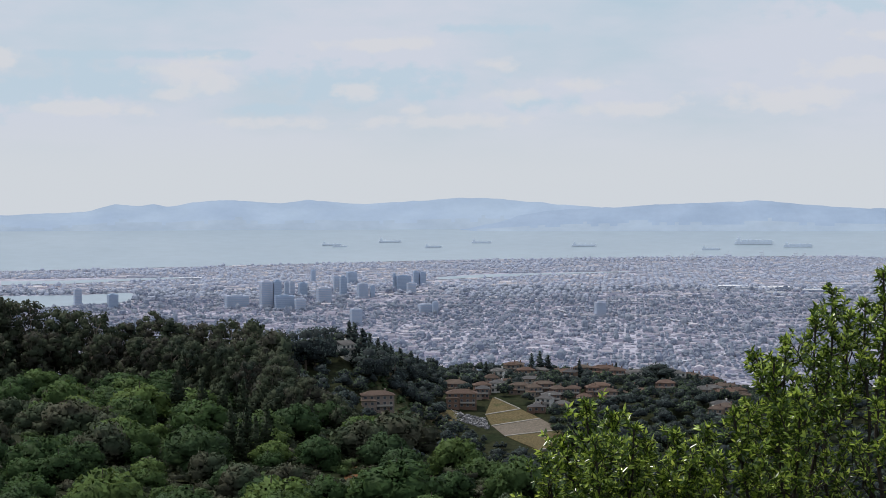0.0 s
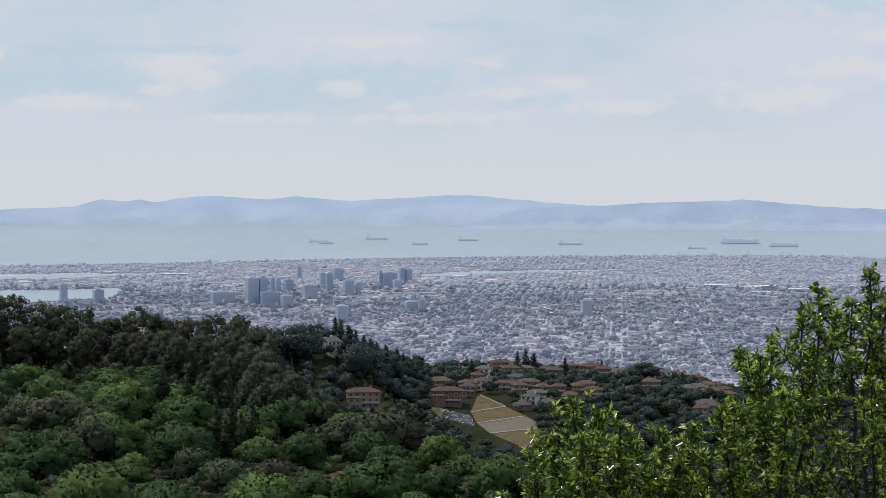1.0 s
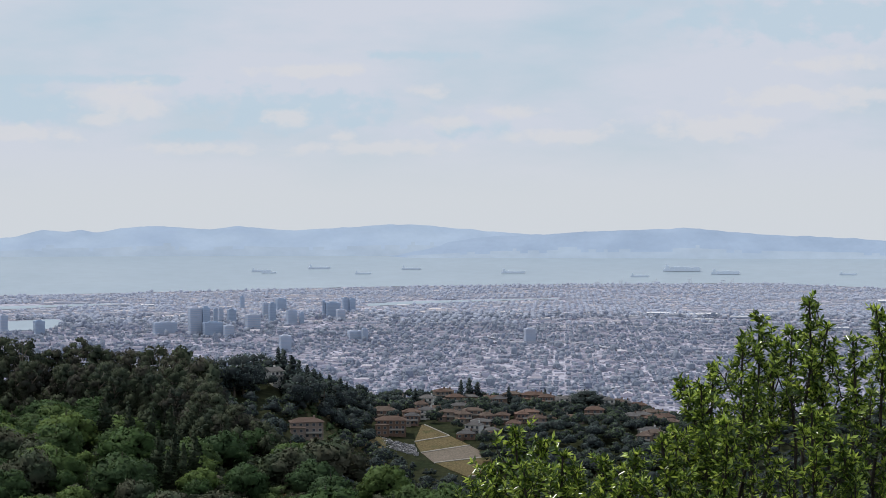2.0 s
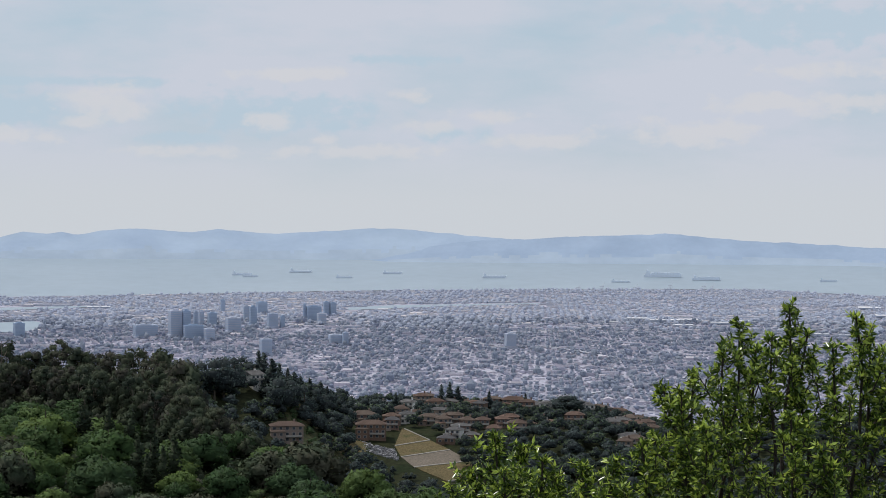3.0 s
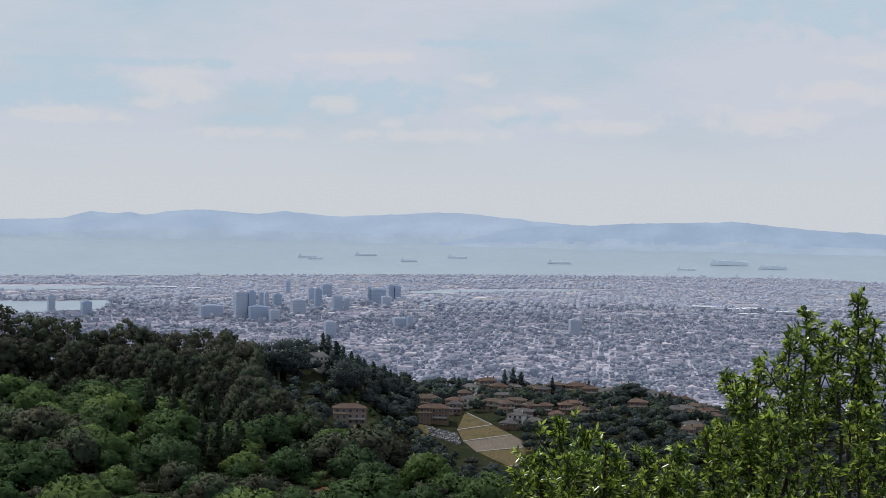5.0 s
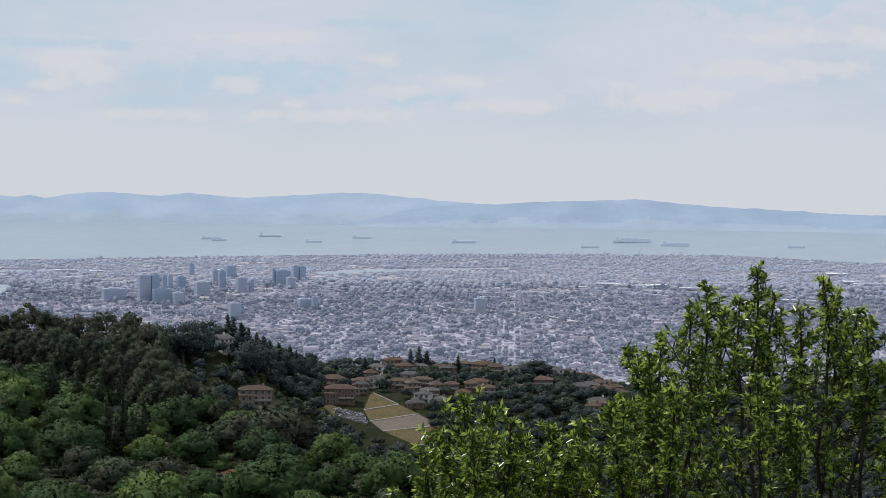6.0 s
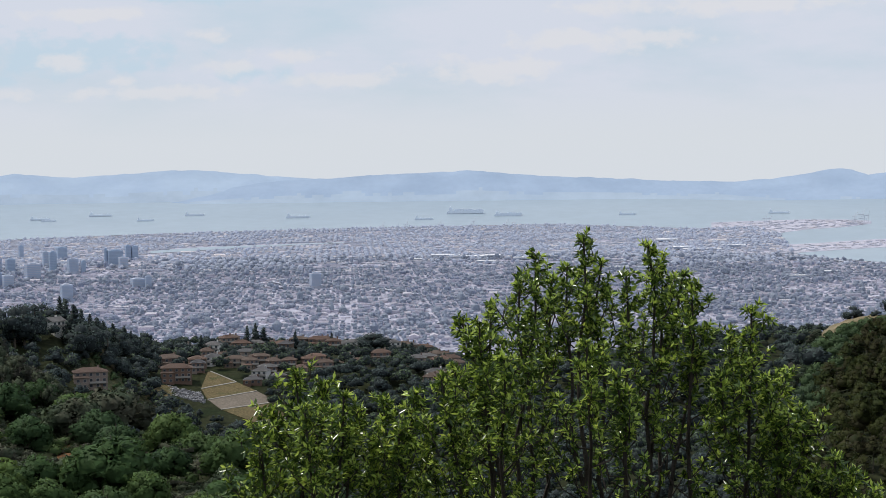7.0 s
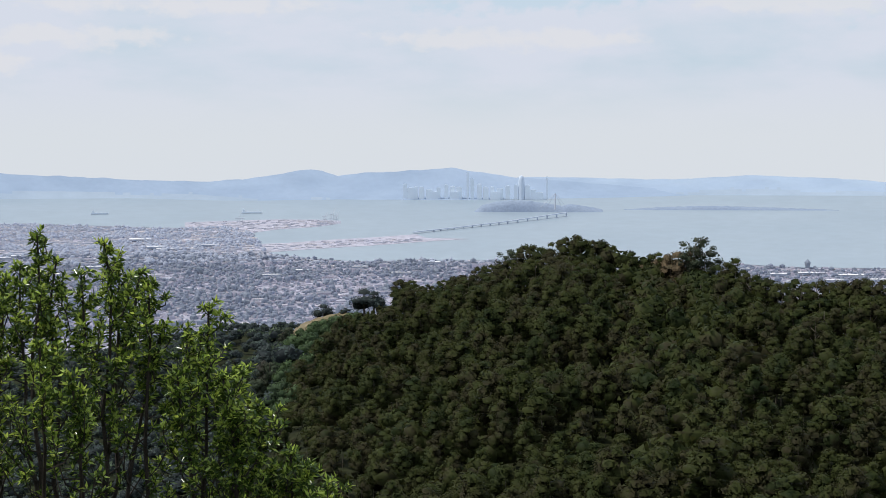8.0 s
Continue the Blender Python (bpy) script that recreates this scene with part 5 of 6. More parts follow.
for s in np.arange(316, 780, 13):
    for b in np.arange(17.5, 41, math.degrees(12 / s)):
        bb, ss = b + rng.normal(0, 0.3), s + rng.normal(0, 2.5)
        if ss < np.interp(bb, [19, 22, 26, 29, 33, 36, 39], [760, 720, 660, 610, 590, 540, 520]) + 8 and bb > np.interp(ss, [320, 420, 520, 640, 760], [16.3, 17.2, 18.8, 20.2, 21.0]):
            under.append(ground_at(bb, ss)[:])
            under_h.append(rng.uniform(8.5, 12) * np.interp(bb, [19, 23], [0.6, 1]) + 4.5 * (29.8 < bb < 34) if bb > 23.3 or ss < 600 else 3.0)
WOOD_UNDER = Kind("understorey", 3, 9, far_lobes, 5, 0.9, M_EUC_WOOD, M_EUC_WOOD, M_BARK, 0.3, 0.4, 0.82, 19)
WOOD_UNDER.stuff("understorey", under, under_h, rng.uniform(0.9, 1.2, len(under)), "dark understorey below the eucalyptus wood", "undergrowth", rng)
EUC_WOOD.stuff("eucalyptus_wood", places, heights, wides, "dense dark eucalyptus wood covering the hill", "wood", rng, True)
# trees that break its skyline
for i, (b, h, k) in enumerate(((24.2, -3.88, 0), (25.8, -3.3, 0), (26.72, -2.68, 1), (27.35, -2.56, 0), (27.0, -2.75, 1), (28.25, -2.47, 0), (28.6, -2.35, 0), (29.05, -2.23, 0), (29.5, -2.4, 0), (29.85, -2.55, 0), (30.65, -2.82, 3), (31.36, -2.82, 3), (31.0, -2.95, 0),
                               (30.9, -3.7, 3), (31.4, -3.75, 3), (31.8, -3.8, 3), (32.2, -3.75, 3), (32.7, -3.6, 3), (33.1, -3.5, 3), (30.5, -3.35, 2), (31.0, -3.2, 2), (31.5, -2.98, 2), (31.9, -2.9, 2), (32.3, -2.75, 2), (31.7, -3.4, 2), (32.5, -3.3, 2), (32.69, -2.22, 1), (32.5, -2.5, 1), (32.95, -2.6, 1), (33.57, -2.98, 3), (33.9, -3.3, 3), (34.3, -3.45, 0), (34.8, -3.6, 0), (35.3, -3.7, 0), (35.9, -3.6, 0), (36.4, -3.65, 0), (36.9, -3.72, 0), (37.3, -3.6, 0), (37.65, -3.54, 0), (38.1, -3.65, 0), (38.5, -3.6, 0), (39.0, -3.6, 0))):
    s = float(np.interp(b, [19, 22, 26, 29, 33, 36, 39], [760, 720, 660, 610, 590, 540, 520])) - 2
    kind = (EUC_TOP, EUC_OPEN, EUC_BROWN, EUC_TOP)[k]
    label = ("dark rounded eucalyptus on the hilltop", "pale open-crowned eucalyptus on the hilltop", "brown-tinged eucalyptus on the hilltop", "dark dense tree on the hilltop")[k]
    kind.plant(i, ground_at(b, s), top_height(b, s, h), 1.15, i * 2.1, label, "tree", "hilltop trees")
# lone round trees on the grassy shoulder
for i, (b, s, h) in enumerate(((20.85, 738, 7.0), (22.15, 716, 10.0), (22.45, 712, 8.5), (21.55, 726, 3), (20.05, 742, 2.5), (22.7, 708, 4.5))):
    DARK_BIG.plant(i, ground_at(b, s), h, 1.45, i, "dark round oak on the dry grass shoulder", "tree")
for i, (b, s, h) in enumerate(((17.9, 600, -5.6), (18.2, 604, -5.5), (18.5, 600, -5.42), (18.8, 606, -5.5), (19.1, 612, -5.65), (19.6, 700, -5.25), (19.75, 705, -5.2))):
    EUC.plant(i, ground_at(b, s), min(17, top_height(b, s, h)), 1.1, i * 1.9, "dark eucalyptus at the foot of the shoulder", "tree", "gully trees")

GULLY_OAK = Kind("gully_tree", 4, 9, far_lobes, 12, 0.72, M_DISTANT_LEAF, M_DISTANT_LEAF, M_BARK, 0.3, 0.2, 0.78, 23)
places, heights = [], []
for s in np.arange(400, 725, 8):
    for b in np.arange(15, 23, math.degrees(7.5 / s)):
        bb, ss = b + rng.normal(0, 0.2), s + rng.normal(0, 2)
        edge = np.interp(ss, [320, 420, 520, 640, 760], [16.5, 17.5, 19.2, 20.8, 22.2])
        if edge - 1.7 < bb < edge + 0.6 and ss < 722:
            cap = ss * math.tan(radians(np.interp(bb, [18.5, 19.9, 20.6, 21.2, 22.8], [-5.75, -5.36, -5.02, -4.84, -4.6]))) - float(land(bb, ss))
            h = min(rng.uniform(4.5, 8.5), cap)
            if h > 1.5:
                places.append(ground_at(bb, ss)[:]); heights.append(h)
GULLY_OAK.stuff("gully_trees", places, heights, rng.uniform(0.9, 1.4, len(places)), "bluish green trees in the gully below the shoulder", "trees", rng)
def slope_range(bearing, height, lo=930, hi=1290):
    """Range at which the facing slope shows at that height."""
    s = np.arange(lo, hi, 4.0)
    h = np.degrees(np.arctan(land(np.full_like(s, bearing), s) / s))
    return float(s[np.argmin(np.abs(h - height))])


HOUSES = ((1.14, -5.55, 0), (0.7, -5.75, 2), (1.2, -5.72, 0), (1.6, -5.72, 1), (2.05, -5.72, 4), (2.9, -5.62, 1), (3.0, -5.77, 3), (4.0, -5.42, 0), (4.2, -5.6, 1), (4.5, -5.72, 0), (4.85, -5.65, 2), (5.15, -5.75, 2), (6.35, -5.77, 2), (6.75, -5.75, 0), (7.15, -5.74, 3), (7.55, -5.85, 4),
          (0.7, -6.15, 2), (1.4, -6.2, 0), (1.85, -6.28, 1), (2.6, -6.32, 0))
HOUSES_LOW = ((3.7, -6.28, 1), (3.45, -6.42, 0), (4.2, -6.4, 0), (5.35, -6.22, 1), (7.15, -6.3, 4), (7.75, -6.15, 0), (7.9, -6.35, 0), (8.2, -6.3, 1), (7.6, -6.9, 0), (7.9, -6.82, 1), (2.2, -6.6, 2), (1.95, -6.72, 3), (2.4, -6.5, 4), (0.2, -6.2, 0), (-0.2, -5.78, 4), (6.0, -6.1, 0), (4.9, -6.1, 4))
HOUSES_MORE = ((1.3, -5.5, 1), (2.5, -5.6, 0), (3.4, -5.6, 1), (3.7, -5.48, 0), (6.1, -5.68, 2), (6.95, -5.82, 4), (7.35, -5.9, 0), (0.95, -5.95, 1), (0.5, -5.95, 0), (1.75, -6.0, 4), (2.15, -6.15, 0), (3.1, -6.3, 1), (3.95, -6.2, 0), (4.45, -6.28, 1), (7.45, -6.25, 4), (8.0, -6.05, 0), (8.4, -6.45, 1), (2.75, -6.62, 3), (7.75, -6.6, 2))
HOUSE_SPOTS = np.array([(b, slope_range(b, h - 0.06)) for b, h, k in HOUSES + HOUSES_LOW + HOUSES_MORE])


def before_house(b, s):
    """Whether a tree there would stand in a house or close before its front."""
    return bool(np.any((np.abs(np.radians(HOUSE_SPOTS[:, 0] - b)) * s < 7) & (HOUSE_SPOTS[:, 1] - s < 15) & (HOUSE_SPOTS[:, 1] - s > -7)))


# valley floor and the slopes of the house ridge
places, heights = [], []
for s in np.arange(300, 1045, 13):
    for b in np.arange(-6.5, 22.5, math.degrees(12.5 / s)):
        bb, ss = b + rng.normal(0, 0.2), s + rng.normal(0, 3)
        if (19.7 < bb < 23.2 and ss > 660) or (land(bb, ss) > -62 and bb < 15) or ss < np.interp(bb, [-6, -4.5, -3, 0, 3, 6, 15, 16, 21, 22.5], [540, 470, 425, 365, 325, 290, 300, 300, 720, 800]):
            continue
        open_slope = (-1.0 < bb < 1.4 + (1095 - ss) * 0.02 and 985 < ss < 1118 and math.degrees(math.atan(float(land(bb, ss)) / ss)) > np.interp(bb, [-1.2, -0.5, 0.15, 0.9, 2.0, 3.2], [-7.4, -7.5, -7.95, -8.2, -8.6, -8.5])) or (-3.4 < bb < -1.0 and 890 < ss < 1030 and rng.random() < 0.75)
        if open_slope or ss > 1040:
            continue
        places.append(ground_at(bb, ss)[:])
        heights.append(rng.uniform(2.5, 4.5) if ss < 560 and land(bb, ss) > -82 else rng.uniform(6.5, 11))
for s in np.arange(1020, 1285, 9.2):
    for b in np.arange(-5.5, 22, math.degrees(9 / s)):
        bb, ss = b + rng.normal(0, 0.15), s + rng.normal(0, 3)
        if (-4.7 < bb < -3.8 and 960 < ss < 1028) or (-1.0 < bb < 1.4 + (1095 - ss) * 0.02 and ss < 1118) or (bb > 9.5 and rng.random() < 0.2) or before_house(bb, ss):
            continue
        places.append(ground_at(bb, ss)[:])
        heights.append(rng.uniform(4.0, 7.5) if ss > 1190 else rng.uniform(5.0, 11.0))
places, heights = np.array(places), np.array(heights)
pick = rng.random(len(places)) < 0.5
DARK.stuff("valley_trees", places[pick], heights[pick], rng.uniform(1.0, 1.4, pick.sum()), "dark trees filling the valley", "trees", rng)
OAK.stuff("valley_oaks", places[~pick], heights[~pick], rng.uniform(1.0, 1.4, (~pick).sum()), "green oaks on the valley slopes", "trees", rng)
# conifers along the ridge line
for i, (b, s, h) in enumerate(((-4.02, 1038, -3.92), (-3.86, 1034, -3.98), (-3.6, 1015, -4.2), (-3.35, 1030, -4.34), (-3.1, 1040, -4.5), (-2.9, 1050, -4.6), (-2.7, 1060, -4.7), (-2.4, 1080, -4.8), (-2.06, 1100, -4.92), (-1.85, 1110, -5.05), (-1.65, 1120, -5.24), (-1.4, 1140, -5.35), (-1.1, 1160, -5.45),
                                (-0.48, 1180, -5.4), (0.33, 1200, -5.25), (1.77, 1220, -4.98), (2.04, 1225, -4.92), (2.31, 1225, -5.03), (3.3, 1230, -5.16), (5.6, 1230, -5.3), (5.78, 1225, -5.27), (5.95, 1228, -5.3), (4.45, 1240, -5.25), (7.0, 1200, -5.6))):
    kind = RIDGE_CONIFER if not 5.5 < b < 6 else DARK_BIG
    kind.plant(i, ground_at(b, s), top_height(b, s, h), 1.35 + 0.7 * (i % 3) / 2, i * 1.3, "dark pointed conifer on the house ridge" if kind is RIDGE_CONIFER else "broad dark tree on the house ridge", "tree", "ridge conifers")
for i, (b, s, h) in enumerate(((-5.4, 985, -4.15), (-5.1, 990, -4.12), (-4.8, 1005, -4.1), (-4.55, 1045, -4.1), (-6.2, 980, -4.2), (-5.8, 985, -4.25), (-2.2, 1075, -5.1), (-3.0, 1020, -4.8), (-3.4, 1000, -4.75), (-2.6, 1040, -5.0), (-1.9, 1090, -5.3), (-1.3, 1120, -5.6))):
    DARK_BIG.plant(i, ground_at(b, s), top_height(b, s, h), 1.0, i * 1.3, "dark leafy tree on the ridge", "tree", "ridge trees")


# ---------------------------------------------------------------- houses on the ridge
def hip_roof(w, d, z, rise, over=0.5, gable=False):
    bm = bmesh.new()
    x, y = w / 2 + over, d / 2 + over
    e = [bm.verts.new(p) for p in ((-x, -y, z), (x, -y, z), (x, y, z), (-x, y, z))]
    inset = 0.02 if gable else min(y, x * 0.8)
    r = [bm.verts.new((-x + inset, 0, z + rise)), bm.verts.new((x - inset, 0, z + rise))]
    bm.faces.new((e[0], e[1], r[1], r[0]))
    bm.faces.new((e[2], e[3], r[0], r[1]))
    bm.faces.new((e[1], e[2], r[1]))
    bm.faces.new((e[3], e[0], r[0]))
    bm.faces.new((e[3], e[2], e[1], e[0]))
    bmesh.ops.solidify(bm, geom=bm.faces[:], thickness=0.12)
    return bm


def hill_house(bearing, height, w, d, storeys, wall, roof, label, gable=False, turn=0.0, s=None):
    """A detached house: walls, storeys of windows with trim, balcony, door, roof and chimney."""
    s = s or slope_range(bearing, height)
    p = ground_at(bearing, s)
    t = thing("hillside_house", label, "house", "houses on the ridge", at=p)
    t.rotation_euler = (0, 0, -radians(bearing) + turn)
    H = storeys * 2.9
    part("wall", boxes((-w / 2, w / 2, -d / 2, d / 2, -5, H)), wall, t)
    wing = w * 0.42
    part("wing", boxes((-w / 2 - 0.4, -w / 2 + wing, -d / 2 - 2.2, -d / 2 + 1, -5, H - 2.6 if storeys > 1 else H - 0.4)), wall, t)
    part("roof", hip_roof(w, d, H, d * 0.24, 0.7, gable), roof, t)
    if storeys > 1:
        bm = hip_roof(wing + 0.4, 3.2, 0, 0.9, 0.5)
        bmesh.ops.translate(bm, verts=bm.verts, vec=(-w / 2 + wing / 2 - 0.2, -d / 2 - 0.8, H - 2.6))
        part("wing_roof", bm, roof, t)
    part("chimney", boxes((w * 0.22, w * 0.22 + 0.9, 0.5, 1.4, H, H + d * 0.24 + 0.8)), wall, t)
    n = max(3, int(w / 3.4))
    for f in range(storeys):
        for k in range(n):
            x = -w / 2 + w * (k + 0.5) / n
            y = -d / 2 - (2.2 if x < -w / 2 + wing and f < storeys - 1 else 0)
            if f == storeys - 1 and storeys == 1 and x < -w / 2 + wing:
                y = -d / 2 - 2.2
            z = f * 2.9 + 0.9
            fr = part("window", boxes((x - 0.85, x + 0.85, y - 0.05, y + 0.02, z - 0.1, z + 1.5)), M_TRIM, t)
            part("pane", boxes((x - 0.72, x + 0.72, y - 0.075, y - 0.045, z, z + 1.4)), M_GLASS, fr)
    part("door", boxes((w * 0.3, w * 0.3 + 1.0, -d / 2 - 0.06, -d / 2 + 0.02, 0, 2.1)), M_BROWN_WALL, t)
    if storeys > 1:
        bal = part("balcony", boxes((-w * 0.05, w * 0.45, -d / 2 - 1.5, -d / 2, 2.75, 2.95)), M_CONCRETE, t)
        part("railing", boxes((-w * 0.05, w * 0.45, -d / 2 - 1.5, -d / 2 - 1.42, 2.95, 3.85)), M_TRIM, bal)
    return t


hr = random.Random(3)
LOOKS = (("tan stucco house with a clay tile roof", M_STUCCO, M_TILE), ("terracotta stucco house with a tiled hip roof", M_STUCCO, M_TILE), ("pale hillside house with a grey shingle roof", M_WHITE_WALL, M_GREY_ROOF), ("brown timber house with a grey roof", M_BROWN_WALL, M_GREY_ROOF), ("beige stucco house with a pale tile roof", M_STUCCO, M_GREY_ROOF))
for b, h, k in HOUSES + HOUSES_LOW + HOUSES_MORE:
    label, wall, roof = LOOKS[k]
    hill_house(b, h - 0.06, hr.uniform(8, 14), hr.uniform(7, 9), hr.choice((1, 2, 2)), wall, roof, label, turn=hr.uniform(-0.35, 0.35))
# the brown house at the head of the terraces, the pale villa, and the white house on the crest
hill_house(-0.45, -6.5, 18, 10, 3, M_BROWN_WALL, M_TILE, "large dark brown house above the terraced slope", s=1090)
hill_house(-0.7, -6.0, 16, 10, 2, M_STUCCO, M_TILE, "tan house behind the brown one", s=1130, turn=0.2)
hill_house(0.22, -6.45, 8, 8, 2, M_STUCCO, M_GREY_ROOF, "small tan outbuilding beside the terraces", s=1112)
hill_house(-3.13, -6.75, 17, 9, 3, M_VILLA, M_TILE, "pale pink villa with three tiers on the slope", s=955, turn=0.1)
hill_house(-4.21, -4.96, 9, 9, 2, M_WHITE_WALL, M_GREY_ROOF, "tall white gabled house on the crest", gable=True, s=1024, turn=0.7)
hill_house(-4.3, -4.5, 12, 8, 2, M_BROWN_WALL, M_TILE, "brown house among the crest trees", s=1050)
hill_house(-5.75, -4.55, 14, 8, 1, M_BROWN_WALL, M_TILE, "low house with a red roof on the crest", s=1000)
hill_house(-10.9, -5.84, 9, 6, 1, M_WHITE_WALL, M_GREY_ROOF, "low pale roof hidden in the brush", s=572)
hill_house(-10.3, -5.94, 7, 6, 1, M_STUCCO, M_GREY_ROOF, "low pinkish roof hidden in the brush", s=560)


# ---------------------------------------------------------------- terraced slope and rubble
def slope_place(b, h, lift=0.0):
    s = float(np.interp(h, [-8.45, -6.4], [990, 1110]))
    return on_ray(b, h, s) + Vector((0, 0, lift))


def patch(corners, lift, nx=14, ny=6, thick=3.0, bump=0.25):
    """A thick bent sheet on the slope between four (bearing, height) corners."""
    a, b, c, d = corners
    grid = []
    for j in range(ny + 1):
        row = []
        for i in range(nx + 1):
            u, v = i / nx, j / ny
            bb = (a[0] * (1 - u) + b[0] * u) * (1 - v) + (d[0] * (1 - u) + c[0] * u) * v
            hh = (a[1] * (1 - u) + b[1] * u) * (1 - v) + (d[1] * (1 - u) + c[1] * u) * v
            p = slope_place(bb, hh, lift)
            p.z += bump * noise.noise((p.x * 0.15, p.y * 0.15, 0))
            row.append(p)
        grid.append(row)
    bm = bmesh.new()
    vs = [[bm.verts.new(p) for p in row] for row in grid]
    for j in range(ny):
        for i in range(nx):
            bm.faces.new((vs[j + 1][i], vs[j + 1][i + 1], vs[j][i + 1], vs[j][i]))
    rim = bmesh.ops.extrude_face_region(bm, geom=bm.faces[:])
    bmesh.ops.translate(bm, verts=[v for v in rim["geom"] if isinstance(v, bmesh.types.BMVert)], vec=(0, 0, -thick))
    bmesh.ops.recalc_face_normals(bm, faces=bm.faces)
    return bm


terraces = thing("terraced_slope", "dry grass slope cut into terraces by pale paths", "slope", kind="structure")
part("bench", patch(((0.54, -6.42), (1.2, -6.69), (1.42, -6.8), (0.3, -6.98)), 1.2), M_GRASS, terraces)
part("bench", patch(((0.3, -6.98), (1.42, -6.8), (2.05, -7.1), (0.5, -7.33)), 1.2), M_GRASS, terraces)
part("bench", patch(((0.5, -7.33), (2.05, -7.1), (2.7, -7.45), (0.92, -7.65)), 1.2), M_EARTH, terraces, "bare pinkish earth bench")
part("bench", patch(((0.92, -7.65), (2.7, -7.45), (2.95, -7.98), (2.0, -8.1)), 1.2), M_GRASS, terraces)
part("bench", patch(((-1.0, -6.5), (0.54, -6.42), (0.3, -6.98), (-0.9, -7.0)), 0.0), M_GRASS, terraces, "dry grass beside the terraces")
for a, b in (((0.3, -6.98), (1.42, -6.8)), ((0.5, -7.33), (2.05, -7.1)), ((0.92, -7.65), (2.7, -7.45)), ((2.0, -8.08), (2.95, -7.97)), ((0.6, -6.44), (1.4, -6.79))):
    part("path", patch((a, b, (b[0], b[1] - 0.022), (a[0], a[1] - 0.022)), 1.5, 16, 1, 1.0, 0.1), M_CONCRETE, terraces, "pale concrete path")


def rubble_field():
    rng = np.random.default_rng(9)
    n = 520
    u, v = rng.random(n), rng.random(n)
    b = -0.85 + 1.15 * u + 0.15 * v
    h = -6.86 - 0.28 * u - 0.32 * v
    P = np.array([slope_place(x, y, 0.9)[:] for x, y in zip(b, h)])
    size = np.stack([rng.uniform(0.5, 1.7, n), rng.uniform(0.5, 1.4, n), rng.uniform(0.4, 1.5, n)], -1)
    return scatter("rubble", SHED_V, SHED_F, None, P, size, rng.uniform(0, 6, n), [M_RUBBLE], "tumbled pale grey stone blocks on the slope", "rubble", 0.25, rng)


rubble_field()
# dark trees closing the foot of the terraces
rng = np.random.default_rng(41)
for row in (0.3, 0.55, 0.85):
    for b in np.arange(-1.2, 3.3, 0.3):
        bb = b + rng.normal(0, 0.08)
        h = float(np.interp(bb, [-1.2, -0.5, 0.15, 0.9, 2.0, 3.2], [-7.0, -7.12, -7.55, -7.82, -8.2, -8.05])) - (row - 0.3) + rng.uniform(-0.08, 0.05)
        s = float(np.interp(h - 0.3, [-8.45, -6.4], [990, 1110]))
        DARK_BIG.plant(int(bb * 10), ground_at(bb, s), min(11.0, top_height(bb, s, h)), 1.15, bb * 7, "dark leafy tree at the foot of the terraces", "tree", "trees below the terraces")
places = [ground_at(rng.uniform(-3.4, -1.1), rng.uniform(905, 1040))[:] for k in range(150)]
GULLY_OAK.stuff("slope_scrub", places, rng.uniform(1.5, 4.0, len(places)), rng.uniform(1.0, 1.5, len(places)), "low green scrub dotted over the grass slope", "scrub", rng)
grass_hill = thing("grass_shoulder", "dry golden grass on the hill's shoulder", "grass", kind="structure")


def turf(b0, b1, s0, s1, lift):
    """A sheet of grass over the slope, its rim tucked under the soil."""
    bm = bmesh.new()
    vs = {}
    bs, ss = np.linspace(b0, b1, 30), np.linspace(s0, s1, 14)
    for i, b in enumerate(bs):
        for j, s in enumerate(ss):
            p = ground_at(b, s)
            q = min(i, len(bs) - 1 - i, j + 2, len(ss) - 1 - j) / 3
            p.z += (lift + 1.2) * min(1.0, q) - 1.2
            vs[i, j] = bm.verts.new(p)
    for i in range(len(bs) - 1):
        for j in range(len(ss) - 1):
            bm.faces.new((vs[i, j + 1], vs[i + 1, j + 1], vs[i + 1, j], vs[i, j]))
    return bm


part("turf", turf(19.7, 23.2, 722, 790, 1.4), M_GOLDEN, grass_hill)
villa_slope = thing("grass_slope", "open dry grass slope round the pink villa", "grass", kind="structure")
part("turf", turf(-3.3, -1.05, 915, 1040, 0.5), M_SCRUB, villa_slope)


# ---------------------------------------------------------------- the glossy-leaved trees before the lookout
def leaf_arrays(rng, bases, dirs, lengths, width=0.3):
    """Pointed leaves folded along the midrib."""
    n = len(bases)
    d = dirs / (np.linalg.norm(dirs, axis=1, keepdims=True) + 1e-9)
    r = rng.normal(0, 1, (n, 3)) + np.array([0, 0, 0.8])
    u = np.cross(d, r)
    u /= np.linalg.norm(u, axis=1, keepdims=True) + 1e-9
    nrm = np.cross(u, d)
    L = lengths[:, None]
    w = L * width * 0.5
    sag = L * rng.uniform(-0.05, 0.16, (n, 1)) * np.array([0, 0, -1.0])
    m = bases + d * L * 0.45 + sag * 0.25
    tip = bases + d * L + sag
    up = nrm * L * 0.06
    V = np.stack([bases, m + u * w + up, tip, m - u * w + up], 1).reshape(-1, 3)
    F = (np.array([(0, 2, 1), (0, 3, 2)])[None] + (np.arange(n) * 4)[:, None, None]).reshape(-1, 3)
    return V, F


OUT = 14 / 9


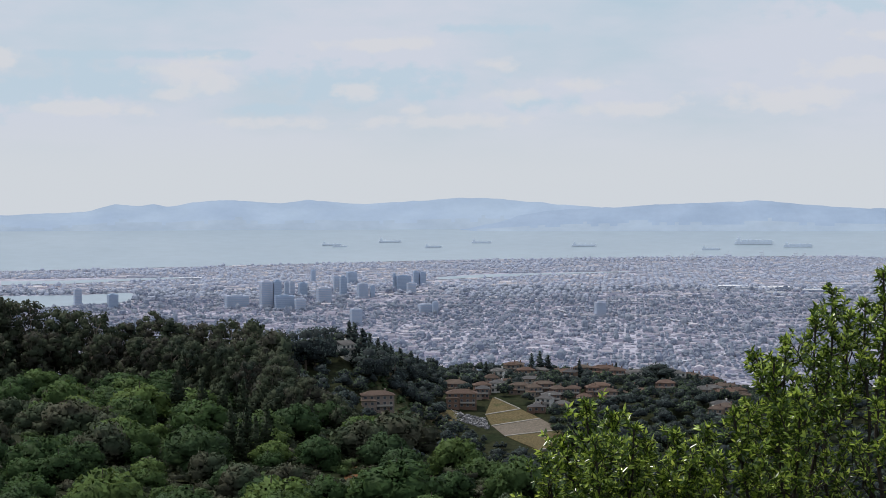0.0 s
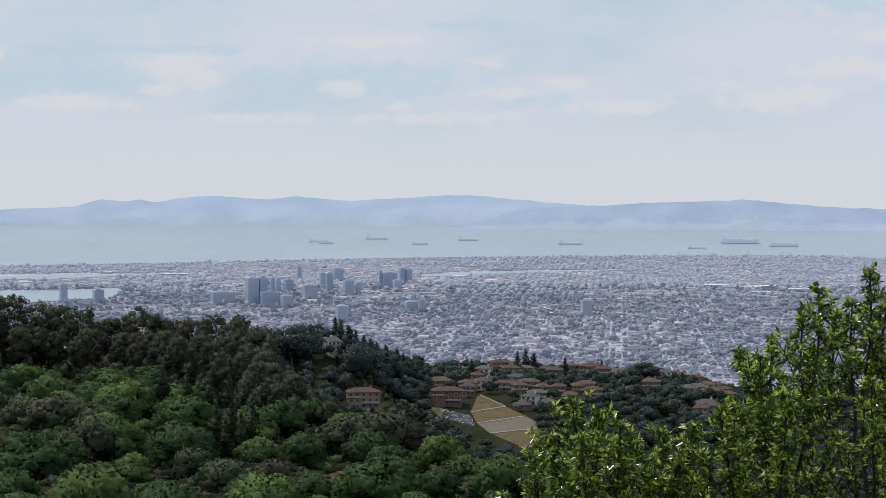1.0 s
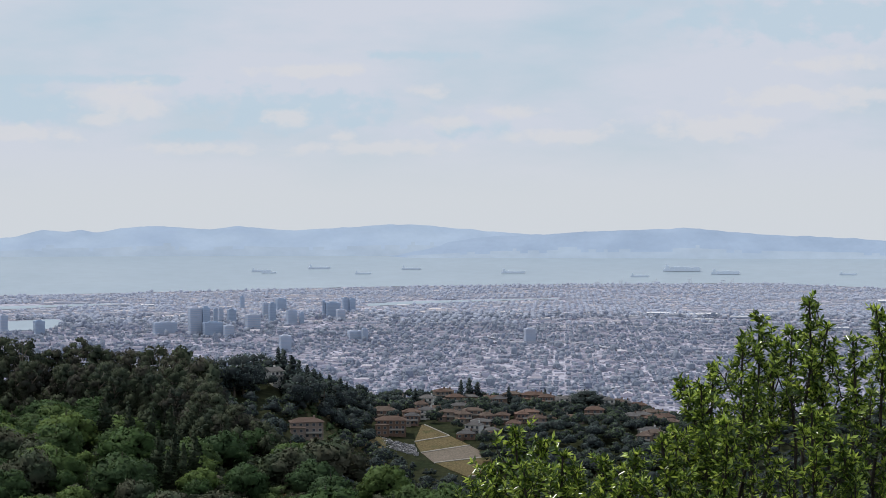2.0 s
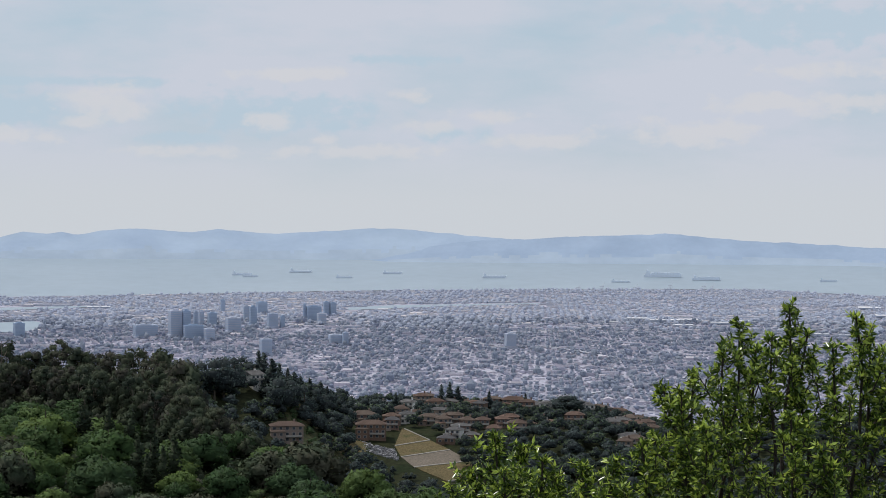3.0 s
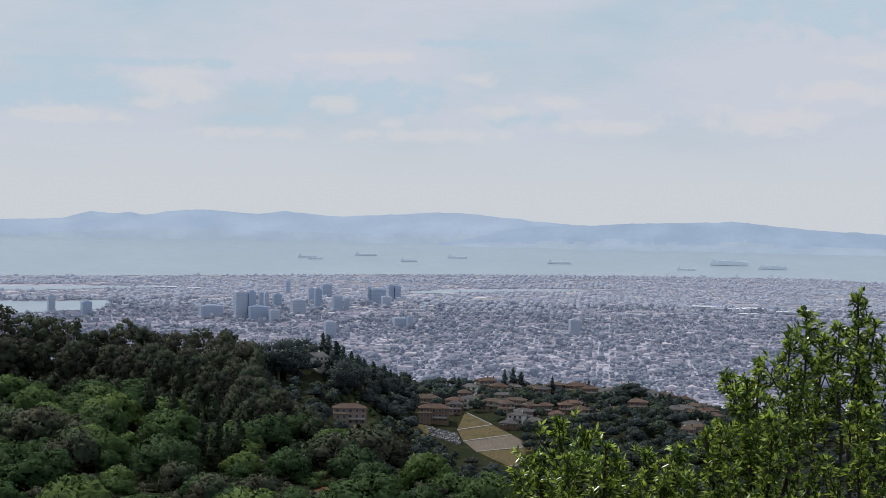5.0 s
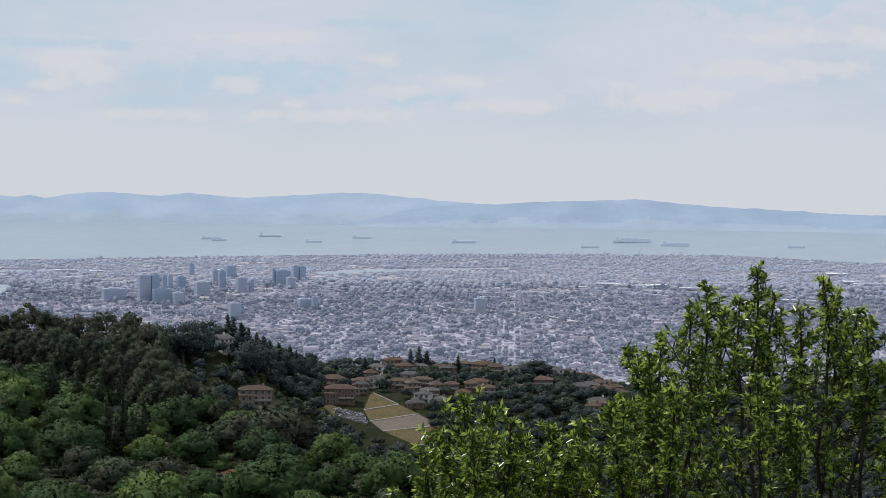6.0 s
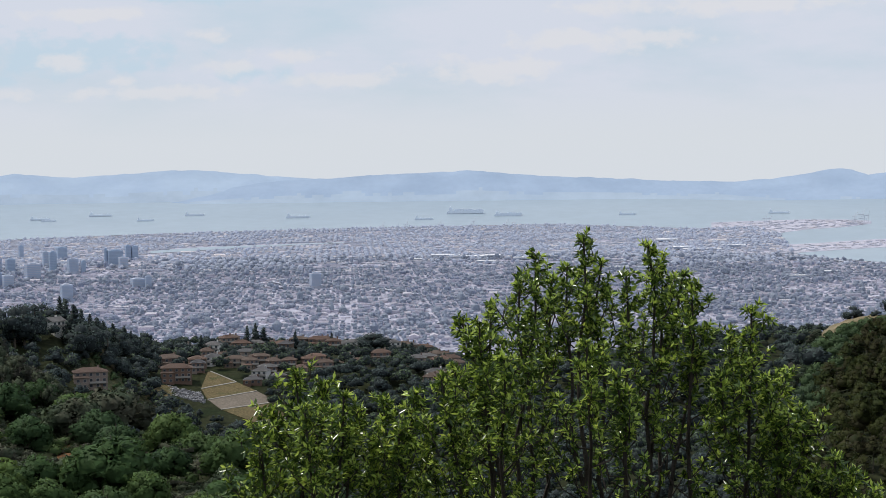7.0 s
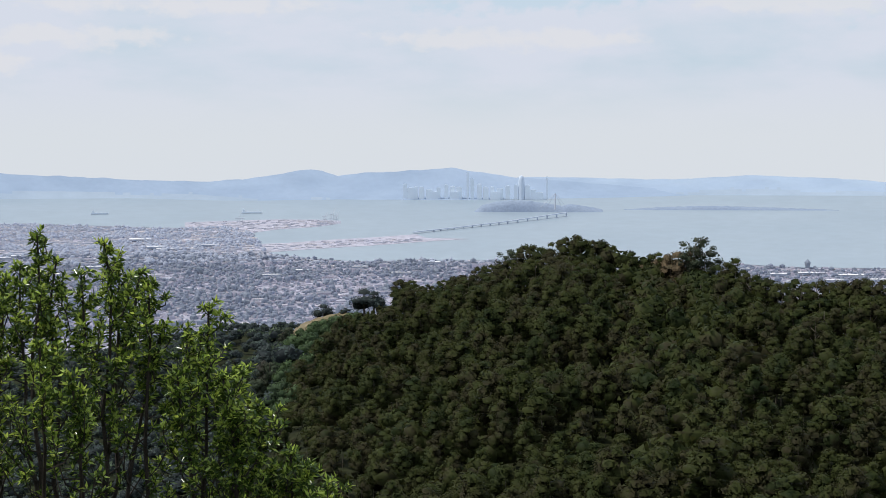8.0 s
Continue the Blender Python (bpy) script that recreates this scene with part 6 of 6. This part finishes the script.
def leafy_tree(seed, foot, leaders, label, fill=1.0):
    """Several upright leaders from one foot; side shoots all along them, each ending in whorls of leaves."""
    rng = np.random.default_rng(seed)
    base = ground_at(foot[0], foot[1] * OUT)
    t = thing("leafy_tree", label, "tree", "trees before the lookout", at=base)
    o = np.array(base[:])
    wood = bmesh.new()
    B, D, L, old = [], [], [], []

    def whorl(p, axis, n, spread, size):
        axis = axis / (np.linalg.norm(axis) + 1e-9)
        a = np.cross(axis, rng.normal(0, 1, 3))
        a /= np.linalg.norm(a) + 1e-9
        b = np.cross(axis, a)
        ph = rng.uniform(0, 6.28)
        for k in range(n):
            q = ph + k * 2.4
            out = a * math.cos(q) + b * math.sin(q)
            tilt = spread * rng.uniform(0.6, 1.6)
            B.append(p - axis * rng.uniform(0, 0.05) * 1.0)
            D.append(axis * math.cos(tilt) + out * math.sin(tilt))
            L.append(size * rng.uniform(0.65, 1.15))
            old.append(1 if tilt > spread * 1.1 or rng.random() < 0.25 else 0)

    def along(pts, q):
        x = min(max(q, 0), 0.9999) * (len(pts) - 1)
        i = int(x)
        return pts[i] * (1 - (x - i)) + pts[i + 1] * (x - i), (pts[i + 1] - pts[i]) / (np.linalg.norm(pts[i + 1] - pts[i]) + 1e-9)

    def twig(p, d, ln, n=11):
        d = d / (np.linalg.norm(d) + 1e-9)
        e = p + d * ln
        tube(wood, [Vector(p), Vector(e)], [0.0045, 0.0025], 3)
        whorl(e, d, n + 3, 0.95, 0.066)
        if ln > 0.09:
            whorl(p + d * ln * 0.6, d, 6, 1.15, 0.064)

    for b, h, s, clear in leaders:
        tip = np.array(on_ray(b, h - 0.2, s * OUT)[:]) - o
        mid = tip * 0.5 + np.array([rng.normal(0, 0.2), rng.normal(0, 0.2), 0.0])
        mid[:2] *= 0.75
        pts = [2 * q * (1 - q) * mid + q * q * tip + rng.normal(0, 0.025, 3) * (0 < q < 1) for q in np.linspace(0, 1, 13)]
        length = np.linalg.norm(tip)
        tube(wood, [Vector(p) for p in pts], [0.034 * (1 - 0.88 * q) + 0.003 for q in np.linspace(0, 1, 13)], 6)
        whorl(pts[-1], pts[-1] - pts[-2], 13, 0.75, 0.068)
        # short leafy twigs on the leader's upper part
        for k in range(int(36 * fill)):
            q = 1 - 0.17 * ((k + rng.random()) / 36)
            p, ax = along(pts, q)
            ang = rng.uniform(0, 6.28)
            twig(p, ax * 0.8 + np.array([math.cos(ang), math.sin(ang), 0.1]), rng.uniform(0.04, 0.09) + 0.6 * (1 - q) * rng.random())
        # ascending branches, each with its own leafy twigs
        n_branch = int(13 * fill)
        for k in range(n_branch):
            below = 0.03 + 0.37 * ((k + rng.random()) / n_branch)
            p, ax = along(pts, 1 - below)
            ang = k * 2.4 + rng.uniform(-0.6, 0.6)
            out = np.array([math.cos(ang), math.sin(ang), 0])
            lb = min(0.11 + 1.4 * below, 0.4) * rng.uniform(0.6, 1.1)
            d0 = ax * 0.5 + out * 0.85
            bp = [p, p + d0 * lb * 0.45, p + d0 * lb * 0.75 + np.array([0, 0, lb * 0.28]), p + d0 * lb * 0.9 + np.array([0, 0, lb * 0.6])]
            bp = [bp[0]] + [x + rng.normal(0, 0.02, 3) for x in bp[1:]]
            tube(wood, [Vector(x) for x in bp], [0.006 + 0.012 * below, 0.006 + 0.005 * below, 0.005, 0.003], 4)
            whorl(bp[-1], bp[-1] - bp[-2], 12, 0.85, 0.068)
            n = int(lb / 0.042)
            for j in range(n):
                g = 0.22 + 0.78 * (j + rng.random()) / max(n, 1)
                if rng.random() < min(0.95, (0.25 + clear * 1.6) * (1.15 - g) * min(1, below * 3.4)):
                    continue
                x, dx = along(bp, g)
                o2 = rng.normal(0, 1, 3)
                o2[2] = abs(o2[2]) * 0.7
                twig(x, dx * 0.6 + o2 / np.linalg.norm(o2), rng.uniform(0.035, 0.12), int(rng.integers(6, 10)))
    part("trunk", wood, M_TWIG, t, "dark slender branching stems")
    V, F = leaf_arrays(rng, np.array(B), np.array(D), np.array(L), 0.34)
    part("crown", mesh_of("leaves", V, F, [M_BAY_LEAF, M_OLD_LEAF], np.repeat(old, 2), True), None, t, "glossy pointed yellow-green leaves in whorls")
    return t


leafy_tree(1, (3.8, 9.2), [(3.31, -6.28, 9.0, 0.2), (4.13, -6.7, 9.2, 0.2), (4.84, -7.05, 8.9, 0.2), (2.6, -7.5, 9.2, 0.2), (2.05, -8.0, 9.0, 0.2), (5.3, -7.6, 9.1, 0.2), (3.6, -7.4, 8.6, 0.3)], "bushy glossy-leaved young tree below the lookout")
leafy_tree(2, (6.5, 9.4), [(6.1, -7.22, 9.3, 0.3), (7.15, -7.05, 9.1, 0.3), (6.6, -8.2, 9.0, 0.3), (5.7, -8.5, 9.2, 0.3), (7.5, -7.9, 9.4, 0.3)], "small glossy-leaved sapling between larger ones")
leafy_tree(3, (10.3, 9.3), [(8.61, -4.72, 9.0, 0.2), (9.6, -4.2, 9.3, 0.3), (9.2, -4.9, 8.8, 0.3), (11.0, -2.7, 9.2, 0.3), (10.5, -3.5, 9.0, 0.3), (7.95, -6.5, 8.9, 0.2), (8.4, -6.2, 9.4, 0.2), (10.0, -6.0, 8.5, 0.2), (11.5, -3.5, 9.4, 0.4)], "tall glossy-leaved tree with pointed leaders")
leafy_tree(4, (13.0, 9.1), [(12.53, -2.17, 9.0, 0.3), (12.0, -3.1, 9.2, 0.3), (13.1, -2.95, 9.1, 0.3), (13.86, -3.35, 8.9, 0.7), (14.57, -2.44, 9.1, 0.6), (15.63, -3.35, 9.2, 0.7), (15.9, -3.7, 9.0, 0.7), (16.35, -5.0, 9.1, 0.5), (15.0, -3.1, 9.3, 0.6), (12.6, -5.5, 8.5, 0.6), (13.5, -6.5, 8.4, 0.7)], "tall multi-stemmed glossy-leaved tree with open lower branches", 0.85)
leafy_tree(5, (17.6, 9.4), [(17.78, -4.42, 9.1, 0.2), (17.05, -5.15, 9.2, 0.3), (18.7, -6.4, 9.3, 0.2), (19.3, -7.5, 9.2, 0.2), (18.2, -6.6, 9.0, 0.4), (16.8, -6.6, 8.9, 0.4), (18.7, -7.9, 9.0, 0.4)], "slender glossy-leaved tree leaning out over the slope")
leafy_tree(6, (20.9, 9.2), [(20.32, -9.0, 9.1, 0.2), (20.9, -9.5, 9.0, 0.2), (21.6, -10.1, 9.2, 0.2), (19.7, -9.6, 9.2, 0.2)], "small glossy-leaved sapling low on the slope")
